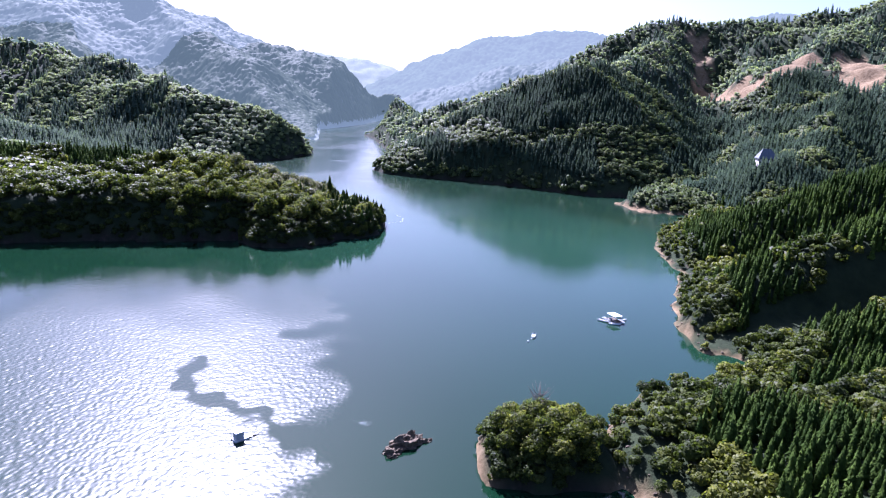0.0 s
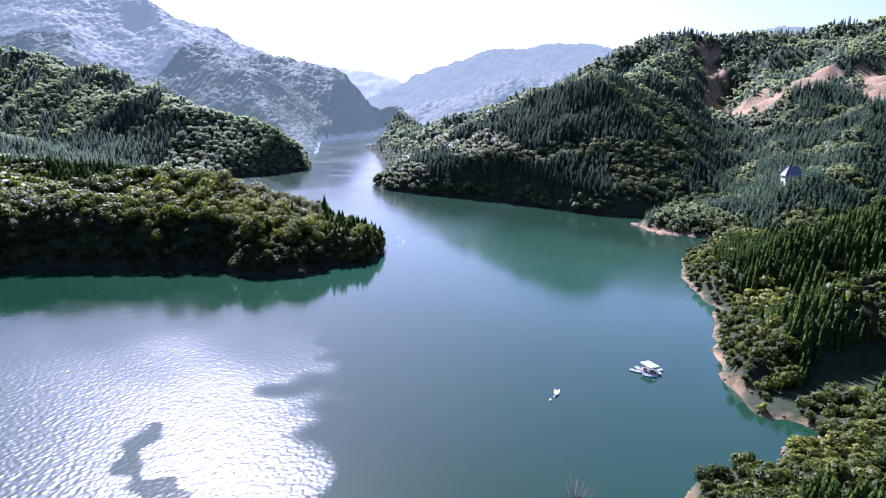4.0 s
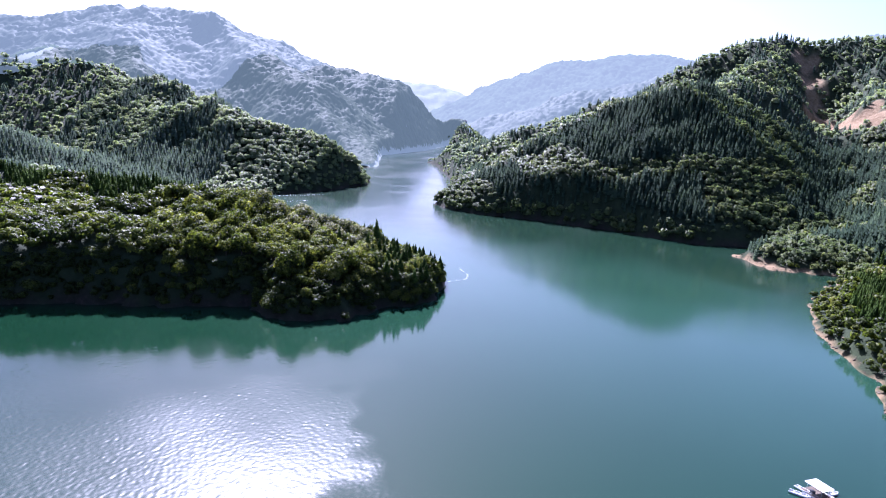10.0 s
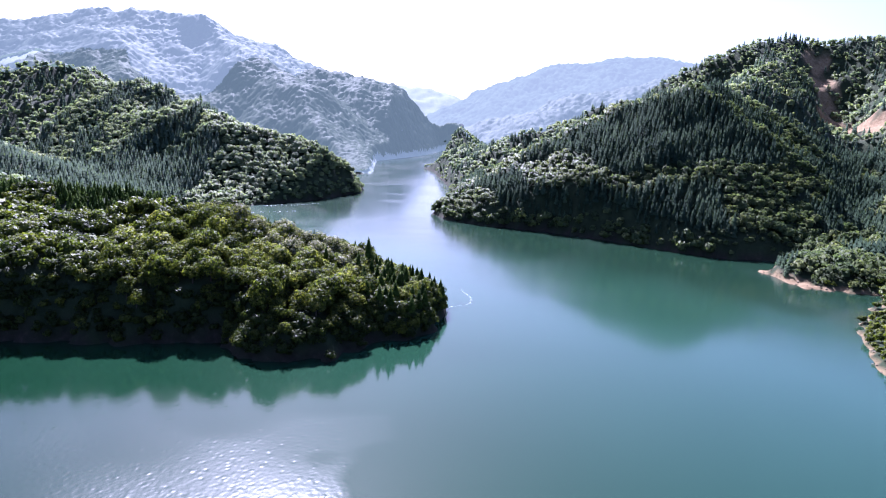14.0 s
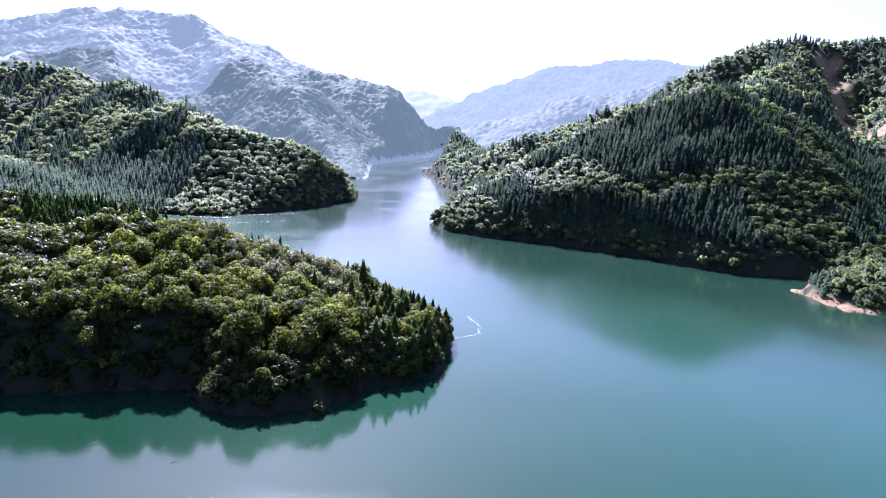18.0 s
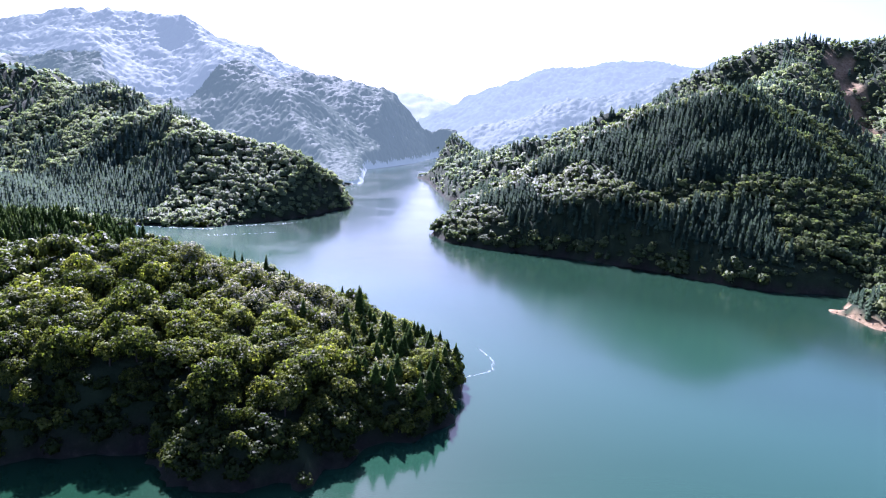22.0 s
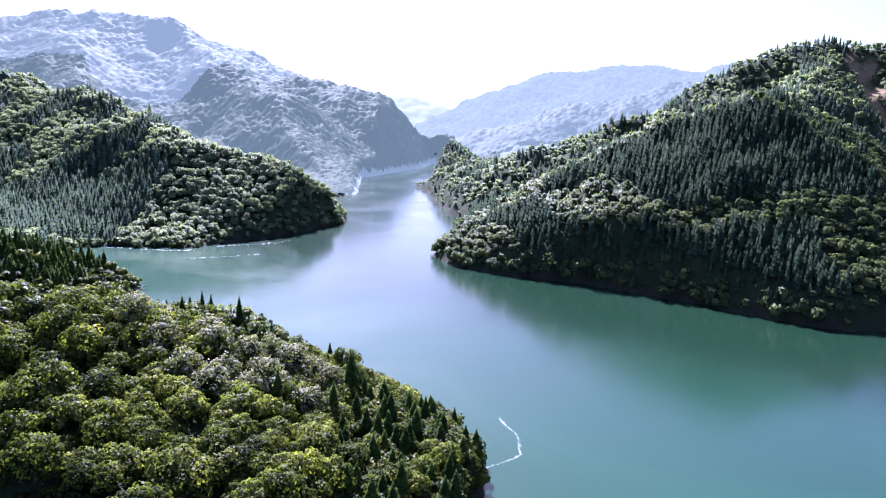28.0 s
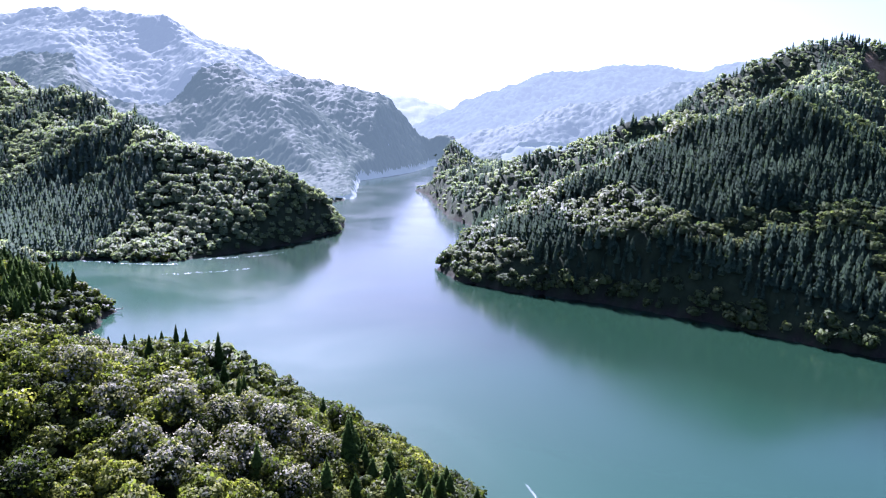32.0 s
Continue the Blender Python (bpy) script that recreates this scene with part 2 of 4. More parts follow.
# Ridges: a slope (fall by metre), then crest points x, y, z.
RIDGES = [
    (0.80, [(-520, 240, 60), (-260, 285, 24), (-212, 310, 18), (-185, 338, 24), (-150, 345, 26), (-118, 345, 26), (-98, 350, 21), (-70, 352, 13), (-48, 342, 8), (-36, 332, 5)]),
    (0.35, [(-300, 275, 20), (-230, 280, 20), (-180, 290, 22), (-150, 300, 22), (-120, 306, 22), (-100, 308, 20), (-84, 310, 17), (-66, 310, 14), (-52, 311, 11), (-43, 315, 9)]),
    (0.60, [(-140, 345, 25), (-134, 370, 21), (-128, 396, 14), (-112, 404, 10)]),
    (0.55, [(-190, 487, 3), (-212, 482, 10), (-228, 474, 18), (-300, 480, 20), (-345, 482, 21), (-430, 500, 26), (-600, 520, 50), (-900, 560, 90)]),
    (0.50, [(-330, 600, 6), (-423, 615, 24), (-520, 650, 50), (-700, 720, 80), (-1000, 800, 120)]),
    (0.66, [(-146, 735, 3), (-165, 722, 22), (-191, 712, 43), (-230, 702, 53), (-280, 710, 65), (-322, 750, 75), (-380, 800, 88), (-446, 851, 109), (-520, 885, 112), (-650, 930, 118), (-900, 1000, 140)]),
    (0.62, [(-178, 983, 4), (-208, 1030, 20), (-298, 1160, 60), (-402, 1311, 145), (-520, 1430, 200), (-640, 1530, 250), (-822, 1555, 284), (-888, 1555, 282), (-983, 1555, 266), (-1120, 1500, 242), (-1400, 1450, 250)]),
    (0.60, [(-822, 1550, 276), (-770, 1410, 205), (-690, 1260, 138), (-590, 1150, 84)]),
    (0.60, [(-1000, 1545, 262), (-930, 1380, 190), (-850, 1200, 122)]),
    (0.60, [(-520, 1430, 196), (-420, 1450, 150), (-330, 1380, 90), (-260, 1250, 40)]),
    (0.55, [(-832, 1555, 280), (-720, 1700, 265), (-610, 1823, 250), (-480, 1900, 185), (-380, 2000, 120)]),
    (0.62, [(-470, 1480, 168), (-351, 1490, 160), (-266, 1500, 153), (-231, 1560, 134), (-200, 1610, 114), (-160, 1680, 88), (-128, 1730, 60), (-95, 1780, 38), (-50, 1840, 14)]),
    (0.60, [(-112, 1100, 4), (-60, 1000, 35), (31, 900, 66), (104, 900, 90), (192, 969, 118), (249, 1017, 152), (380, 1020, 196), (480, 1000, 200), (620, 920, 222), (900, 850, 280)]),
    (0.62, [(-50, 610, 5), (-20, 628, 25), (40, 645, 60), (100, 652, 88), (152, 658, 106), (200, 720, 114), (251, 789, 128), (300, 880, 150), (372, 980, 185)]),
    (0.60, [(152, 655, 104), (194, 612, 60), (230, 560, 38), (250, 520, 20)]),
    (0.45, [(150, 440, 3), (190, 455, 14), (262, 474, 33.5), (300, 560, 50), (351, 682, 86), (420, 760, 138), (497, 780, 162), (620, 920, 222)]),
    (0.50, [(300, 470, 36), (434, 638, 98), (560, 640, 150), (800, 650, 220)]),
    (0.95, [(126, 285, 5), (147, 275, 14), (190, 285, 29), (244, 298, 44), (300, 300, 56), (520, 330, 110), (900, 400, 200)]),
    (1.15, [(98, 172, 6), (125, 186, 17), (160, 196, 30), (220, 206, 48), (330, 220, 82)]),
    (0.80, [(84, 121, 2), (100, 130, 3), (123, 142, 6), (151, 148, 17), (200, 155, 35), (280, 160, 66), (520, 120, 150), (900, 100, 220)]),
    (1.1, [(24, 82, 6), (34, 80, 7), (40, 82, 4)]),
    (0.40, [(58, 104, 3), (90, 70, 10), (150, 10, 34), (250, -60, 70), (400, -200, 120)]),
    (0.50, [(-96, 2060, 56), (190, 2060, 150), (527, 2060, 228), (900, 2060, 300)]),
    (0.50, [(-260, 2650, 60), (-172, 2650, 108), (-81, 2660, 178), (20, 2660, 222), (177, 2660, 284), (380, 2650, 316), (502, 2669, 332), (740, 2640, 318), (1100, 2500, 380), (1800, 2300, 450)]),
    (0.40, [(-2400, 4200, 420), (-1200, 4300, 330), (-660, 4300, 280), (-435, 4300, 262), (-220, 4300, 205), (0, 4300, 160), (400, 4300, 200)]),
]


def hills(x, y):
    """Height of the ground without the lake."""
    total = np.exp(np.full(x.shape, -6.0) / 7.0)
    for slope, line in RIDGES:
        best = np.full(x.shape, -400.0)
        for (x0, y0, z0), (x1, y1, z1) in zip(line, line[1:]):
            dx, dy = x1 - x0, y1 - y0
            u = np.clip(((x - x0) * dx + (y - y0) * dy) / (dx * dx + dy * dy), 0, 1)
            d = np.hypot(x - x0 - u * dx, y - y0 - u * dy)
            best = np.maximum(best, z0 + u * (z1 - z0) - slope * (np.sqrt(d * d + 64) - 8))
        total += np.exp(np.clip(best, -300, 700) / 7.0)
    return 7.0 * np.log(total)


def waves(x, y, size, seed):
    """Smooth bumps between about -1 and 1."""
    rng = np.random.default_rng(seed)
    out = np.zeros_like(x)
    for k in range(7):
        a, p, f = rng.uniform(0, 6.3), rng.uniform(0, 6.3), rng.uniform(0.7, 1.6) * 6.283 / size
        out += np.sin((x * math.cos(a) + y * math.sin(a)) * f + p)
    return out / 2.6


def inside(x, y, ring):
    hit = np.zeros(x.shape, bool)
    for (x0, y0), (x1, y1) in zip(ring, ring[1:] + ring[:1]):
        if y0 != y1:
            hit ^= ((y0 > y) != (y1 > y)) & (x < (x1 - x0) * (y - y0) / (y1 - y0) + x0)
    return hit


def edge_distance(x, y, ring):
    d = np.full(x.shape, 1e9)
    for (x0, y0), (x1, y1) in zip(ring, ring[1:] + ring[:1]):
        dx, dy = x1 - x0, y1 - y0
        u = np.clip(((x - x0) * dx + (y - y0) * dy) / (dx * dx + dy * dy + 1e-9), 0, 1)
        d = np.minimum(d, np.hypot(x - x0 - u * dx, y - y0 - u * dy))
    return d


LAKE = LEFT_SHORE + RIGHT_SHORE + [(-200, -460), (-700, -300), (-1000, -100)]


def inland(x, y):
    """Metres from the water's edge, negative in the lake."""
    wx, wy = x + 1.6 * waves(x, y, 17, 3), y + 1.6 * waves(x, y, 15, 4)
    d = edge_distance(wx, wy, LAKE) * np.where(inside(wx, wy, LAKE), -1, 1)
    e = edge_distance(wx, wy, ISLET) * np.where(inside(wx, wy, ISLET), 1, -1)
    return np.maximum(d, e)


def height(x, y):
    d = inland(x, y)
    h = hills(x, y)
    far = np.clip((y - 300) / 1500, 0.15, 0.6)
    h = h + (waves(x, y, 46, 11) * 2.2 + waves(x, y, 120, 12) * 6.0 * far + waves(x, y, 300, 13) * 9.0 * far) * np.clip(h / 40, 0, 1)
    h = h + 5.0 * (1 - 2.2 * np.abs(waves(x, y, 150, 14))) * np.clip((h - 25) / 60, 0, 1) * np.clip((y - 550) / 300, 0, 1) * np.clip((1150 - y) / 250, 0.25, 1)
    back = np.clip((y - 880) / 250, 0, 1) * np.clip((h - 20) / 60, 0, 1)  # spurs and gullies of the high slopes
    back = back * np.clip((2050 - y) / 100, 0, 1)
    h = h + back * (2.5 * waves(x, y, 190, 15) + 4.0 * (0.6 - np.abs(waves(x, y, 330, 17))))
    for deep, wide, line, full in CREEKS:
        h = h - deep * np.exp(-((edge_distance(x, y, line + line[::-1]) / wide) ** 2)) * np.clip(h / full, 0, 1)
    low = np.minimum(1.0 + 0.10 * d, 12.0)
    h = np.maximum(h, low)
    gentle = np.clip((x - 60) / 30, 0, 1) * np.clip((470 - y) / 20, 0, 1)  # beaches on the east shore
    bank = 1.6 - 1.0 * gentle
    steep = 2.0 - 0.6 * gentle
    high = np.where(d < 3, bank * d, bank * 3 + steep * (d - 3))
    face = (2.1 - 0.4 * np.clip((x + 58) / 14, 0, 1)) * d  # the headland falls steeply into the water
    high = np.where((x < -18) & (y < 440), face, high)
    near_islet = edge_distance(x, y, ISLET) * np.where(inside(x, y, ISLET), -1, 1)
    high = np.where(near_islet < 3, np.minimum(np.minimum(high, 1.5 * d), 6.5), high)
    h = np.minimum(h, high)
    return np.where(d < 0, np.maximum(0.45 * d, -14.0), h)


SCARS = [(392, 975, 17), (386, 940, 17), (378, 905, 18), (370, 868, 18), (362, 833, 20), (354, 800, 22), (350, 770, 23), (355, 740, 23), (362, 712, 21), (395, 722, 17), (412, 732, 17), (434, 744, 17), (476, 720, 22), (468, 695, 24), (458, 665, 26), (442, 640, 18), (254, 464, 10)]
GULLY = [(98, 148), (125, 162), (160, 172), (220, 184), (290, 192)]
CREEKS = [(24, 34, [(400, 950), (340, 780), (300, 640), (255, 530), (205, 475)], 40), (14, 30, [(100, 760), (20, 740), (-34, 740)], 40), (30, 60, [(-560, 1300), (-420, 1180), (-260, 1060), (-192, 930)], 40), (12, 26, [(-330, 690), (-300, 640), (-275, 580)], 40), (11, 11, GULLY, 14)]


def bareness(x, y, d, h):
    """1 on the drawn-down bank and on the landslips, 0 under trees."""
    width = np.where((x < -18) | (y > 470), 1.3, np.where((x < 50) & (y > 66), 0.9, 1.0))
    width = np.where(np.hypot(x - 152, y - 440) < 34, 3.6, width)  # the broad beach on the point
    bare = np.clip((width * (1 + 0.5 * waves(x, y, 23, 21)) - d) / 1.2, 0, 1)
    for sx, sy, r in SCARS:
        q = np.hypot(x - sx, (y - sy) * 0.8) + 6 * waves(x, y, 21, 22)
        bare = np.maximum(bare, np.clip((r - q) / 6, 0, 1))
    return bare


def sandiness(x, y):
    """1 on the pale eastern beaches and the landslips, 0 on the dark rock banks."""
    east = np.clip((x - 2) / 6, 0, 1) * np.clip((468 - y) / 8, 0, 1)
    cliff = np.clip((x - 15) / 4, 0, 1) * np.clip((43 - x) / 3, 0, 1) * np.clip((110 - y) / 10, 0, 1)  # the islet stands on rock, coloured dark with its shade painted in
    east = east * (1 - cliff)
    slips = np.clip((x - 240) / 20, 0, 1) * np.clip((y - 440) / 10, 0, 1)
    return np.maximum(east, slips)


def steps(stops):
    out = []
    for a, b, n in stops:
        out.append(np.linspace(a, b, n, endpoint=False))
    return np.concatenate(out + [[stops[-1][1]]])


gx = steps([(-3600, -1200, 40), (-1200, -420, 65), (-420, -220, 40), (-220, 200, 140), (200, 520, 64), (520, 1300, 60), (1300, 3600, 36)])
gy = steps([(-700, 40, 40), (40, 480, 147), (480, 800, 80), (800, 1200, 66), (1200, 2000, 66), (2000, 4700, 90)])
GX, GY = np.meshgrid(gx, gy)
GD = inland(GX, GY)
GH = height(GX, GY)


def ground_at(x, y):
    """Height by the ground sheet's own grid."""
    i = np.clip(np.searchsorted(gx, x) - 1, 0, len(gx) - 2)
    j = np.clip(np.searchsorted(gy, y) - 1, 0, len(gy) - 2)
    u, v = (x - gx[i]) / (gx[i + 1] - gx[i]), (y - gy[j]) / (gy[j + 1] - gy[j])
    return (GH[j, i] * (1 - u) * (1 - v) + GH[j, i + 1] * u * (1 - v) + GH[j + 1, i] * (1 - u) * v + GH[j + 1, i + 1] * u * v)


def mesh_from(name, verts, faces, material, smooth=False, normals=None, **floats):
    """A mesh from arrays; floats are vertex attributes."""
    me = bpy.data.meshes.new(name)
    verts, faces = np.asarray(verts, np.float32), np.asarray(faces, np.int32)
    n, k = faces.shape
    me.vertices.add(len(verts))
    me.vertices.foreach_set("co", verts.ravel())
    me.loops.add(n * k)
    me.loops.foreach_set("vertex_index", faces.ravel())
    me.polygons.add(n)
    me.polygons.foreach_set("loop_start", np.arange(0, n * k, k, dtype=np.int32))
    if smooth:
        me.polygons.foreach_set("use_smooth", np.ones(n, bool))
    for key, values in floats.items():
        a = me.attributes.new(key, "FLOAT", "POINT")
        a.data.foreach_set("value", np.asarray(values, np.float32).ravel())
    me.update()
    me.validate()
    if normals is not None:  # shading follows the round of the crown, not each leaf card
        me.polygons.foreach_set("use_smooth", np.ones(n, bool))
        me.normals_split_custom_set_from_vertices(np.asarray(normals, np.float32).tolist())
    if material:
        me.materials.append(material)
    return me


nx, ny = len(gx), len(gy)
idx = np.arange(nx * ny).reshape(ny, nx)
quads = np.stack([idx[:-1, :-1], idx[:-1, 1:], idx[1:, 1:], idx[1:, :-1]], -1).reshape(-1, 4)
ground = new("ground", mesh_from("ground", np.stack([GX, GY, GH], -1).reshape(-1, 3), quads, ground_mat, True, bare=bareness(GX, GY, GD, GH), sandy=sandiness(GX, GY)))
# The distant slopes that close the view; their emission stands for haze.
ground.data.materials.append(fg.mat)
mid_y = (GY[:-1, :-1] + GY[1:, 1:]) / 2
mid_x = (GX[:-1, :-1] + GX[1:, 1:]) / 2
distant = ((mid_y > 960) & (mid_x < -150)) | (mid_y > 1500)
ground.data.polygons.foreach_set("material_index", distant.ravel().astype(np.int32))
tagged(ground, "forested hillsides with bare reddish banks and landslips", "ground", kind="structure")
# The lake: a flat sheet with wind chop standing in its ruffled reach.
CALM_LANE = [(-66, 130), (-61, 112), (-46, 101), (-37, 97), (-26, 88), (-14, 80)]
lx_ = steps([(-1500, -160, 12), (-160, -8, 380), (-8, 700, 8)])
ly_ = steps([(-700, 52, 8), (52, 264, 480), (264, 1800, 14)])
LX, LY = np.meshgrid(lx_, ly_)
lee = np.clip((252 + 9 * waves(LX, LY, 55, 61) - LY) / 26, 0, 1) * np.clip((LX + 158) / 24, 0, 1) * np.clip((LY - 52) / 10, 0, 1)
east = np.clip((-14 - 0.10 * (LY - 70) + 7 * waves(LX, LY, 48, 62) + 2.5 * waves(LX, LY, 13, 63) - LX) / 12, 0, 1)
lane = np.clip((edge_distance(LX + 2.0 * waves(LX, LY, 30, 64), LY + 2.2 * waves(LX, LY, 9, 65), CALM_LANE + CALM_LANE[::-1]) - 0.8 - 1.2 * waves(LX, LY, 16, 67)) / 2.6, 0.45, 1)
gen = np.random.default_rng(60)
dying = np.clip((LY + 8 * waves(LX, LY, 40, 66) - 152) / 66, 0, 1)  # the wind dies away under the headland: fewer, single wavelets
wavelet = gen.random(LX.shape) < np.clip(0.42 * (1 - dying) ** 1.2 + 0.012, 0, 1)
amp = 0.048 * np.clip(1.1 - (LY - 100) / 140, 0.3, 1.0) * (1 - dying) + dying * np.where(wavelet, 0.062, 0.005)
RUFFLED = lee * east * lane
LZ = amp * RUFFLED * gen.normal(0, 1, LX.shape)
RUFFLED = RUFFLED * (1 - 0.5 * dying)
lake_idx = np.arange(LX.size).reshape(LX.shape)
lake_quads = np.stack([lake_idx[:-1, :-1], lake_idx[:-1, 1:], lake_idx[1:, 1:], lake_idx[1:, :-1]], -1).reshape(-1, 4)
water = new("water", mesh_from("water", np.stack([LX, LY, LZ], -1).reshape(-1, 3), lake_quads, water_mat, False, ruffled=RUFFLED))
tagged(water, "dark green reservoir water with wind ripples", "water", kind="structure")

# ---- woods ----
rng = np.random.default_rng(5)


def unit(v):
    return v / (np.linalg.norm(v, axis=-1, keepdims=True) + 1e-9)


def cards(centres, normals, size, gen):
    """Small tilted quads at the centres, facing about along the normals."""
    n = len(centres)
    nn = unit(normals + (0, 0, 0.45) + gen.normal(0, 0.38, (n, 3)))
    a = unit(np.cross(nn, gen.normal(0, 1, (n, 3))))
    b = np.cross(nn, a)
    s = (size * gen.uniform(0.6, 1.35, n))[:, None]
    droop = nn * s * 0.25
    v = np.stack([centres - a * s - droop, centres - b * s * 0.8, centres + a * s - droop, centres + b * s * 0.8], 1)
    return v.reshape(-1, 3), np.arange(4 * n).reshape(n, 4)


def rounded(v, normals, middle, size):
    """Shading normals for a crown: part lobe, part dome, a little ragged."""
    dome = unit((v - np.array(middle)) / np.array(size))
    return unit(0.95 * np.repeat(normals, 4, 0) + 0.40 * dome + (0, 0, 0.45) + np.random.default_rng(len(v)).normal(0, 0.34, v.shape))


def broad_crown(seed, lobes, per_lobe, size, radius=3.6, tall=3.0, upward=0.45):
    """Leaf clumps over a handful of rounded lobes, on a crown of about that radius."""
    gen = np.random.default_rng(seed)
    cs, ns = [], []
    for k in range(lobes):
        a, t = k * 2.4 + gen.uniform(-0.4, 0.4), gen.uniform(0, 1) ** 0.8
        c = np.array([math.cos(a) * radius * 0.62 * math.sqrt(1 - 0.75 * t), math.sin(a) * radius * 0.62 * math.sqrt(1 - 0.75 * t), tall * (0.15 + 0.95 * t)])
        r = radius * gen.uniform(0.34, 0.50)
        d = unit(gen.normal(0, 1, (per_lobe, 3)) + (0, 0, upward))
        cs.append(c + d * r * (1, 1, 0.8) * gen.uniform(0.85, 1.06, (per_lobe, 1)))
        ns.append(d)
    v, f = cards(np.concatenate(cs), np.concatenate(ns), size, gen)
    core = np.array([(x, y, z) for x in (-1, 1) for y in (-1, 1) for z in (-1, 1)]) * (radius * 0.40, radius * 0.40, tall * 0.34) + (0, 0, tall * 0.5)
    box = np.array([(0, 1, 3, 2), (4, 6, 7, 5), (0, 4, 5, 1), (2, 3, 7, 6), (0, 2, 6, 4), (1, 5, 7, 3)])
    nv = rounded(v, np.concatenate(ns), (0, 0, tall * (0.65 - 0.6 * upward)), (radius, radius, tall))
    return np.concatenate([v, core]), np.concatenate([f, box + len(v)]), np.concatenate([nv, unit(core - (0, 0, tall * 0.5))])


def cedar_crown(seed, tiers, sides, tall=9.0, radius=1.7):
    """Drooping sprays on a narrow cone: each a bent quad from the stem outwards."""
    gen = np.random.default_rng(seed)
    vs = []
    for k in range(tiers):
        f = k / tiers
        r = radius * (1 - f) ** 0.8 * (0.85 + 0.3 * gen.random())
        z = tall * (0.08 + 0.92 * f)
        for s in range(sides):
            a = (s + 0.5 * (k % 2)) * 6.283 / sides + gen.uniform(-0.25, 0.25)
            rr, wd = r * gen.uniform(0.75, 1.2), 3.0 * r / sides + 0.12
            ca, sa = math.cos(a), math.sin(a)
            lift = tall / tiers * 1.5
            vs += [(0, 0, z + lift), (ca * rr * 0.6 + sa * wd, sa * rr * 0.6 - ca * wd, z + lift * 0.25), (ca * rr, sa * rr, z - 0.10 * rr), (ca * rr * 0.6 - sa * wd, sa * rr * 0.6 + ca * wd, z + lift * 0.25)]
    v = np.array(vs)
    f = np.arange(len(v)).reshape(-1, 4)
    stem = [(math.cos(a) * r, math.sin(a) * r, z) for r, z in ((radius * 0.62, tall * 0.02), (radius * 0.06, tall * 0.9)) for a in (0.3, 1.87, 3.44, 5.01)]
    sides_of = np.array([(k, (k + 1) % 4, 4 + (k + 1) % 4, 4 + k) for k in range(4)])
    nv = unit(v * (1, 1, 0) / radius + (0, 0, 0.30) + gen.normal(0, 0.15, v.shape))
    return np.concatenate([v, stem]), np.concatenate([f, sides_of + len(v)]), np.concatenate([nv, unit(np.array(stem) * (1, 1, 0) + (0, 0, 0.3))])


def scatter(x0, x1, y0, y1, step, seed):
    """Jittered places on land, clear of the bare ground, with their ground height."""
    gen = np.random.default_rng(seed)
    x, y = np.meshgrid(np.arange(x0, x1, step), np.arange(y0, y1, step))
    x = (x + gen.uniform(-0.45, 0.45, x.shape) * step).ravel()
    y = (y + gen.uniform(-0.45, 0.45, y.shape) * step).ravel()
    d = inland(x, y)
    keep = d > np.where((x < -18) | (y > 470), 0.7, 1.2)
    x, y, d = x[keep], y[keep], d[keep]
    h = ground_at(x, y)
    bench = (x > -70) & (x < 240) & (y > 470) & (y < 700) & (np.abs(h + 4 * waves(x, y, 60, 33) - 47) < 1.0)
    keep = (bareness(x, y, d, h) < 0.5) & ~bench
    return x[keep], y[keep], h[keep], d[keep]


SPUR = [(-50, 610), (-20, 628), (40, 645), (100, 652), (152, 658), (194, 612), (230, 560)]


def is_cedar(x, y, h, d):
    """Where the plantations stand."""
    n = waves(x, y, 90, 31) + 0.5 * waves(x, y, 35, 32)
    cedar = n > 0.35
    r_face = (x > -70) & (x < 240) & (y > 470) & (y < 700)
    hh = h + 4 * waves(x, y, 60, 33)
    house = np.hypot(x - 269, y - 477) < 24
    crest = edge_distance(x, y, SPUR + SPUR[::-1]) < 9 + 4 * n
    cedar = np.where(r_face, (((hh > 13) & (hh < 32) & (x < 146 + 8 * n)) | (hh > np.clip(0.14 * (x - 90), 0, 10) + 47)) & ~crest, cedar)
    e_face = (x > 40) & (y < 380)
    cedar = np.where(e_face, np.where(y < 185, (d > 19) & (n > -0.7), (d > 15) & (n > -0.85)), cedar)
    cedar = np.where((x > 205) & (y > 430) & (y < 760), (n > -0.35) & (d > 8), cedar)
    second = (x < -180) & (y > 440) & (y < 600)
    cedar = np.where(second, (x < -203) & (n > -0.7), cedar)
    first = (x < -20) & (y < 450)
    cedar = np.where(first, False, cedar)
    third = (x < -130) & (y > 580) & (y < 900)
    cedar = np.where(third, ((x < -300) & (n > 0.5)) | ((x < -262) & (y < 685)), cedar)
    return cedar | house


